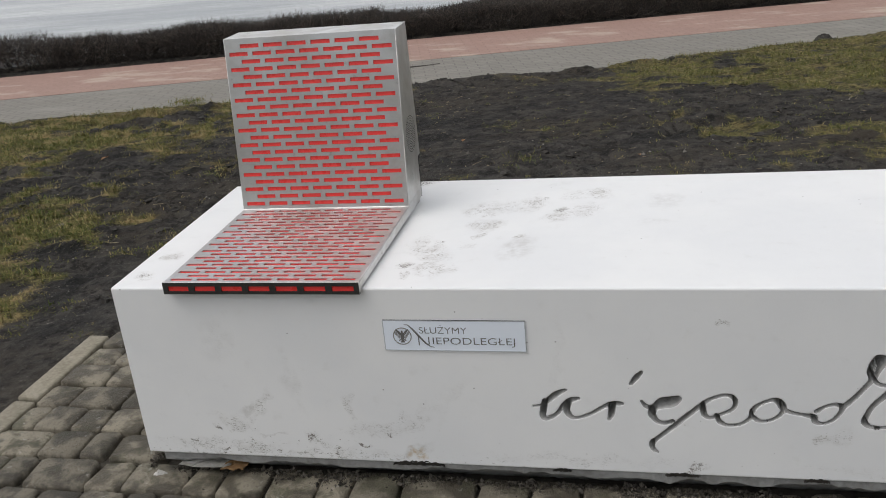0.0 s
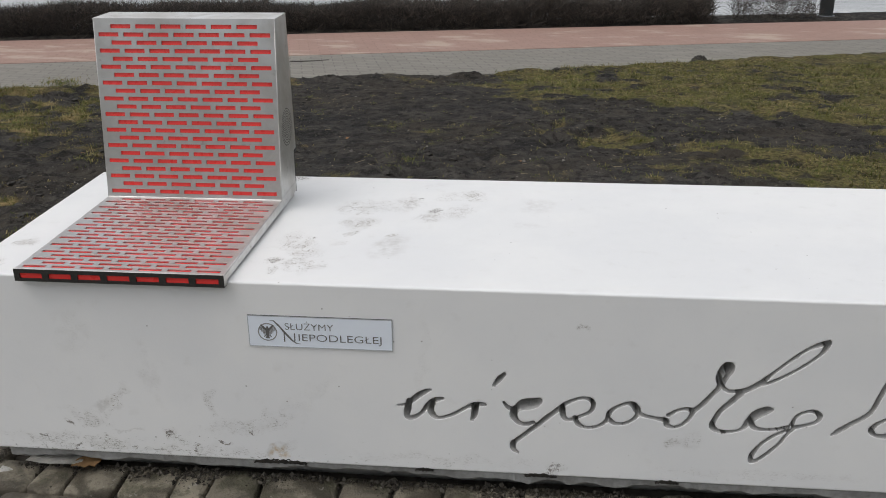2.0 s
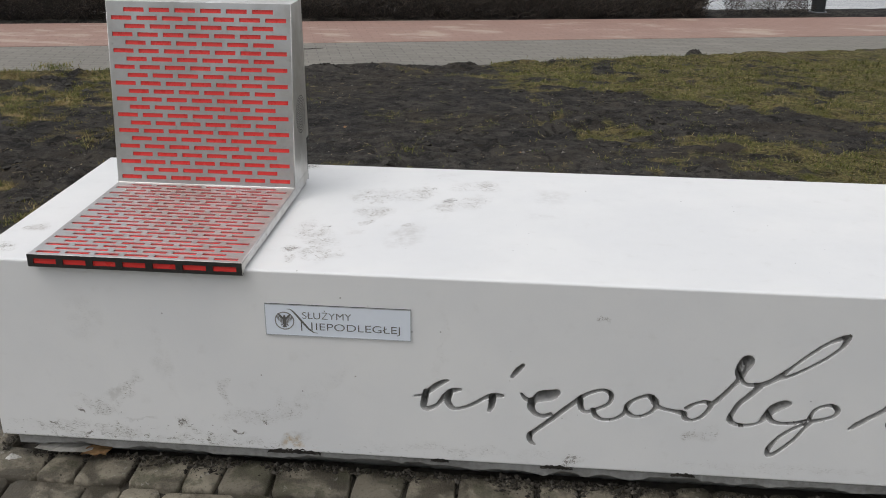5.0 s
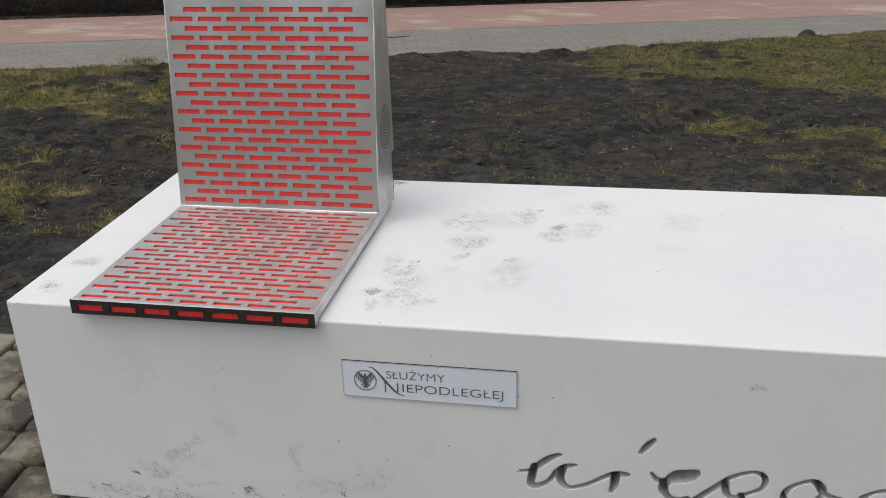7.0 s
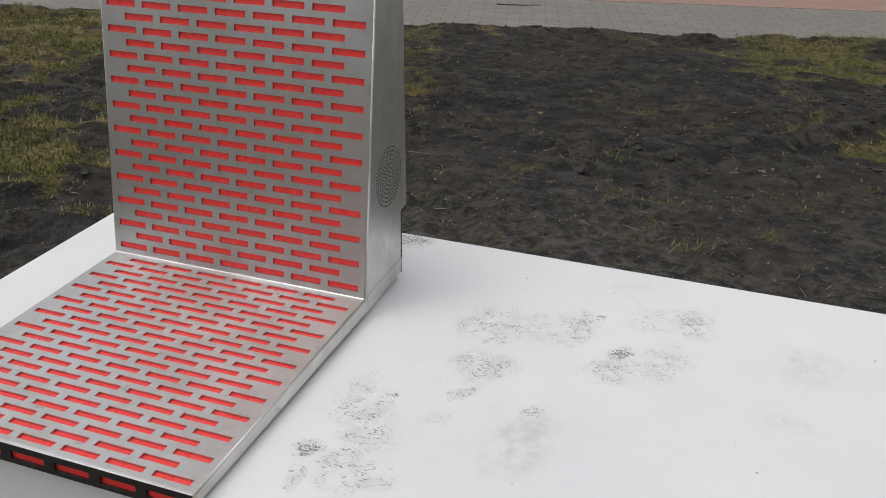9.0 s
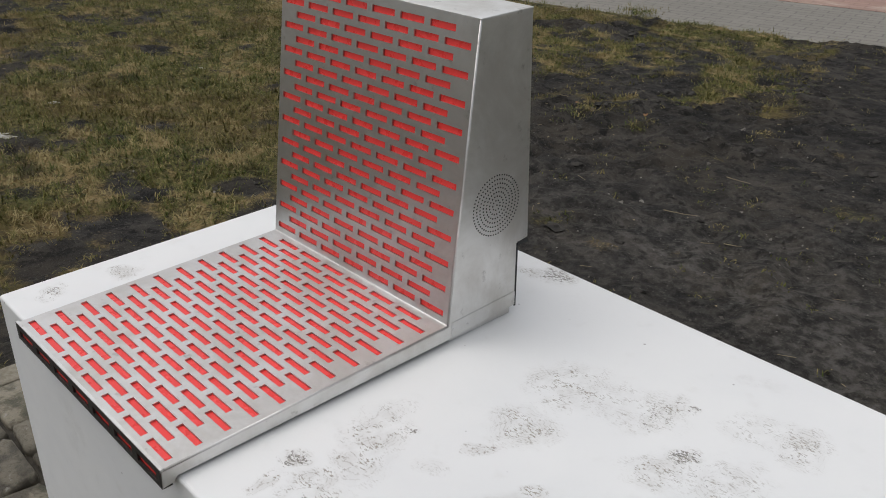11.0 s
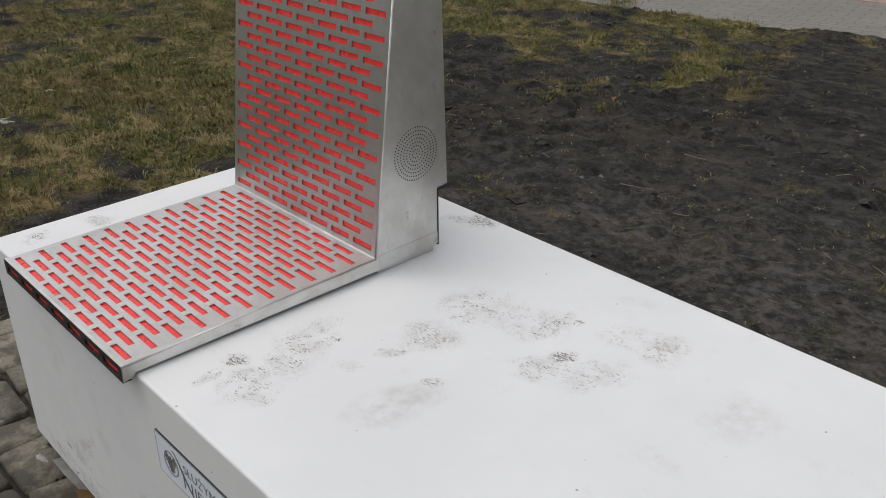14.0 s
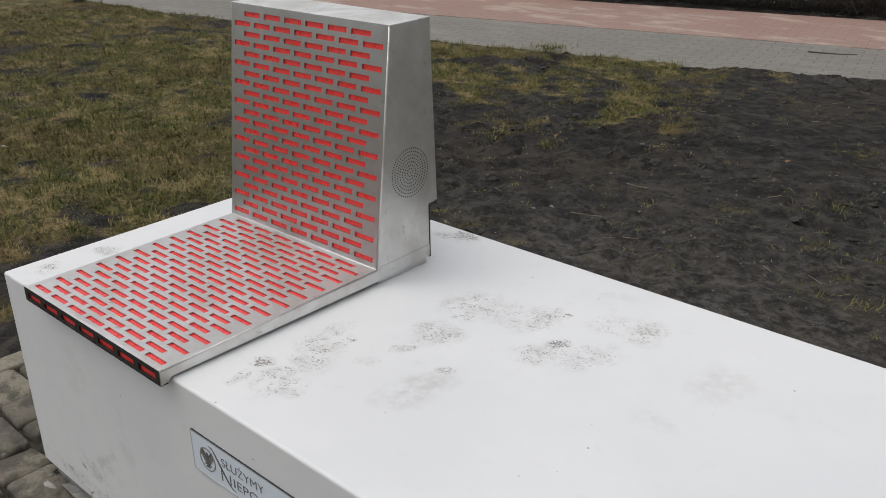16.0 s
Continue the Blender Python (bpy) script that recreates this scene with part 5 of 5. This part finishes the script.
for x, y, length, turn in ((-0.221, 2.755, 0.09, 20), (-0.17, 2.29, 0.13, 45), (0.09, 2.2, 0.06, 10), (-0.84, 2.04, 0.05, 100), (0.02, 2.16, 0.05, 60), (0.75, 2.3, 0.07, 150), (1.4, 2.0, 0.06, 70)):
    dx, dy = length / 2 * math.cos(radians(turn)), length / 2 * math.sin(radians(turn))
    stick("dry_stalk", (x - dx, y - dy, ground_at(x - dx, y - dy) + 0.004), (x + dx, y + dy, ground_at(x + dx, y + dy) + 0.006), 0.0016, straw_mat, "thin pale dry stalk lying on bare soil", "stalk", "dry stalks")


# ---- cobbled pavement, piece by piece ----
cobbles = new("cobbled_pavement")
cobbles.location.z = SETT_Z
tagged(cobbles, "brownish wet concrete setts with dark joints round the bench", "pavement", kind="structure")


def edging_mesh(length):
    bm = box(-0.035, 0.035, 0, length, -0.16, 0.0, 0.008, 2)
    me = bpy.data.meshes.new("edging_stone")
    bm.to_mesh(me)
    bm.free()
    me.materials.append(edging_mat)
    return me


edge_me = edging_mesh(0.395)
y = COBBLE[2]
rng = random.Random(3)
while y < COBBLE[3] - 0.2:
    ob = new("edging_stone", edge_me)
    ob.parent = cobbles
    ob.location = (COBBLE[0] - 0.008 + rng.uniform(-0.004, 0.004), y, 0.002 + rng.uniform(-0.004, 0.004))
    ob.rotation_euler = (0, radians(rng.uniform(-3, 3)), radians(rng.uniform(-0.6, 0.6)))
    y += 0.402


def sett_verts(w, d, rng):
    """A tumbled sett: an uneven rounded outline, a shoulder and a slightly domed top."""
    ring = []
    r = 0.019
    for cx, cy, a0 in ((w / 2 - r, d / 2 - r, 0), (-w / 2 + r, d / 2 - r, 90), (-w / 2 + r, -d / 2 + r, 180), (w / 2 - r, -d / 2 + r, 270)):
        rr = r * rng.uniform(0.6, 1.0)
        for q in (8, 45, 82):
            a = radians(a0 + q)
            ring.append((cx + rr * math.cos(a) + rng.uniform(-0.0025, 0.0025), cy + rr * math.sin(a) + rng.uniform(-0.0025, 0.0025)))
    verts, faces = [], []
    for scale, z in ((0.985, -0.055), (1.0, -0.014), (0.982, -0.005), (0.92, 0.0005)):
        for x, yy in ring:
            verts.append((x * scale, yy * scale, z + (rng.uniform(-0.0016, 0.0016) if z > -0.01 else 0)))
    n = len(ring)
    for lay in range(3):
        for k in range(n):
            faces.append((lay * n + k, lay * n + (k + 1) % n, (lay + 1) * n + (k + 1) % n, (lay + 1) * n + k))
    verts.append((0, 0, 0.0034))
    for k in range(n):
        faces.append((3 * n + k, 3 * n + (k + 1) % n, 4 * n))
    return verts, faces


WIDTHS, ROW = (0.083, 0.117, 0.172), 0.1205
rng = random.Random(9)
SETTS = {}
for w in WIDTHS:
    for v in range(5):
        verts, faces = sett_verts(w + 0.001, ROW - 0.0005, rng)
        me = bpy.data.meshes.new("sett")
        me.from_pydata(verts, [], faces)
        me.materials.append(sett_mat)
        me.polygons.foreach_set("use_smooth", [True] * len(faces))
        SETTS[w, v] = (me, verts, faces)

FRONT_JOINTS = (-0.338, -0.16, -0.06, 0.102, 0.186, 0.309, 0.431, 0.514, 0.631, 0.808, 0.928, 1.041, 1.217, 1.307, 1.424, 1.512)
SIDE_JOINTS = {0: (-0.503, -0.374, -0.256, -0.17), 1: (-0.463, -0.351, -0.26, -0.14), 2: (-0.437, -0.268, -0.15), 3: (-0.391, -0.22), 4: (-0.43, -0.31, -0.15)}
rest_v, rest_f, made = [], [], 0
y = 0.041 + ROW * 7
while y > COBBLE[2] + 0.06:
    centre = y - ROW / 2
    joints = [COBBLE[0] + 0.027]
    up = round((centre - 0.041 - ROW / 2) / ROW)
    known = FRONT_JOINTS if up == -1 else SIDE_JOINTS.get(up, ())
    while joints[-1] < COBBLE[1]:
        step = joints[-1] + rng.choice(WIDTHS)
        ahead = [j for j in known if j > joints[-1] + 0.05]
        joints.append(ahead[0] if ahead and ahead[0] < joints[-1] + 0.2 else step)
    for a, b in zip(joints, joints[1:]):
        cx, w = (a + b) / 2, b - a
        if -0.03 < cx < 2.23 and -0.015 < centre < 0.77:
            continue
        kind = min(WIDTHS, key=lambda q: abs(q - w))
        me, verts, faces = SETTS[kind, rng.randrange(5)]
        m = Matrix.LocRotScale((cx, centre + rng.uniform(-0.002, 0.002), rng.uniform(-0.004, 0.003)), Euler((radians(rng.uniform(-1.6, 1.6)), radians(rng.uniform(-1.6, 1.6)), radians(rng.uniform(-1.5, 1.5)) + (math.pi if rng.random() < 0.5 else 0))), (w / kind, 1, 1))
        if centre > -0.75 and cx < 2.4 and made < 300:
            ob = new("sett", me)
            ob.parent, ob.matrix_basis = cobbles, m
            made += 1
        else:
            k = len(rest_v)
            rest_v += [tuple(m @ Vector(v)) for v in verts]
            rest_f += [tuple(k + q for q in f) for f in faces]
    y -= ROW
ob = mesh_object("setts_further_off", rest_v, rest_f, sett_mat, cobbles, smooth=True)
tagged(ob, kind="stuff")
joint_mat = plain("dark_joint_soil", (0.016, 0.014, 0.011), (0.060, 0.052, 0.039), 40, 0.95, bump=0.8)
part("joint_bed", box(COBBLE[0] + 0.024, COBBLE[1], COBBLE[2], COBBLE[3], -0.05, -0.019), joint_mat, cobbles, "dark soil between the setts")


def build_rubble():
    """Dirt, grit and mortar crumbs in the gap between the bench foot and the setts."""
    rng = np.random.default_rng(41)
    n = 5200
    x = rng.uniform(0.03, 2.18, n)
    y = 0.022 - np.abs(rng.normal(0, 0.022, n))
    side = rng.uniform(0, 1, n) < 0.2
    x, y = np.where(side, -0.002 - np.abs(rng.normal(0, 0.012, n)), x), np.where(side, rng.uniform(0, 0.74, n), y)
    size = 0.0014 + 0.005 * rng.uniform(0, 1, n) ** 3
    heap = fbm(x * 14, y * 14, 3, 45)
    centre = np.column_stack([x, y, -0.011 + 0.03 * np.clip(heap - 0.35, 0, 1) + 0.5 * np.clip(y, 0, 0.03) + size * 0.3])
    shape = np.array([(1, 0, 0), (-1, 0, 0), (0, 1, 0), (0, -1, 0), (0, 0, 0.8), (0, 0, -0.6)], float)
    verts = centre[:, None] + shape[None] * size[:, None, None] * rng.uniform(0.6, 1.4, (n, 6, 1)) + rng.normal(0, 0.25, (n, 6, 3)) * size[:, None, None]
    cells = np.array([(0, 2, 4), (2, 1, 4), (1, 3, 4), (3, 0, 4), (2, 0, 5), (1, 2, 5), (3, 1, 5), (0, 3, 5)])
    faces = (np.arange(n)[:, None, None] * 6 + cells[None]).reshape(-1, 3)
    ob = mesh_object("mortar_crumbs", verts.reshape(-1, 3).tolist(), faces.tolist(), rubble_mat, cobbles, "dark dirt and mortar crumbs at the bench foot")
    tagged(ob, kind="stuff")


rubble_mat = blade_material("dirt_and_crumbs", (0.022, 0.019, 0.015), (0.042, 0.036, 0.028), (0.085, 0.077, 0.064))
build_rubble()
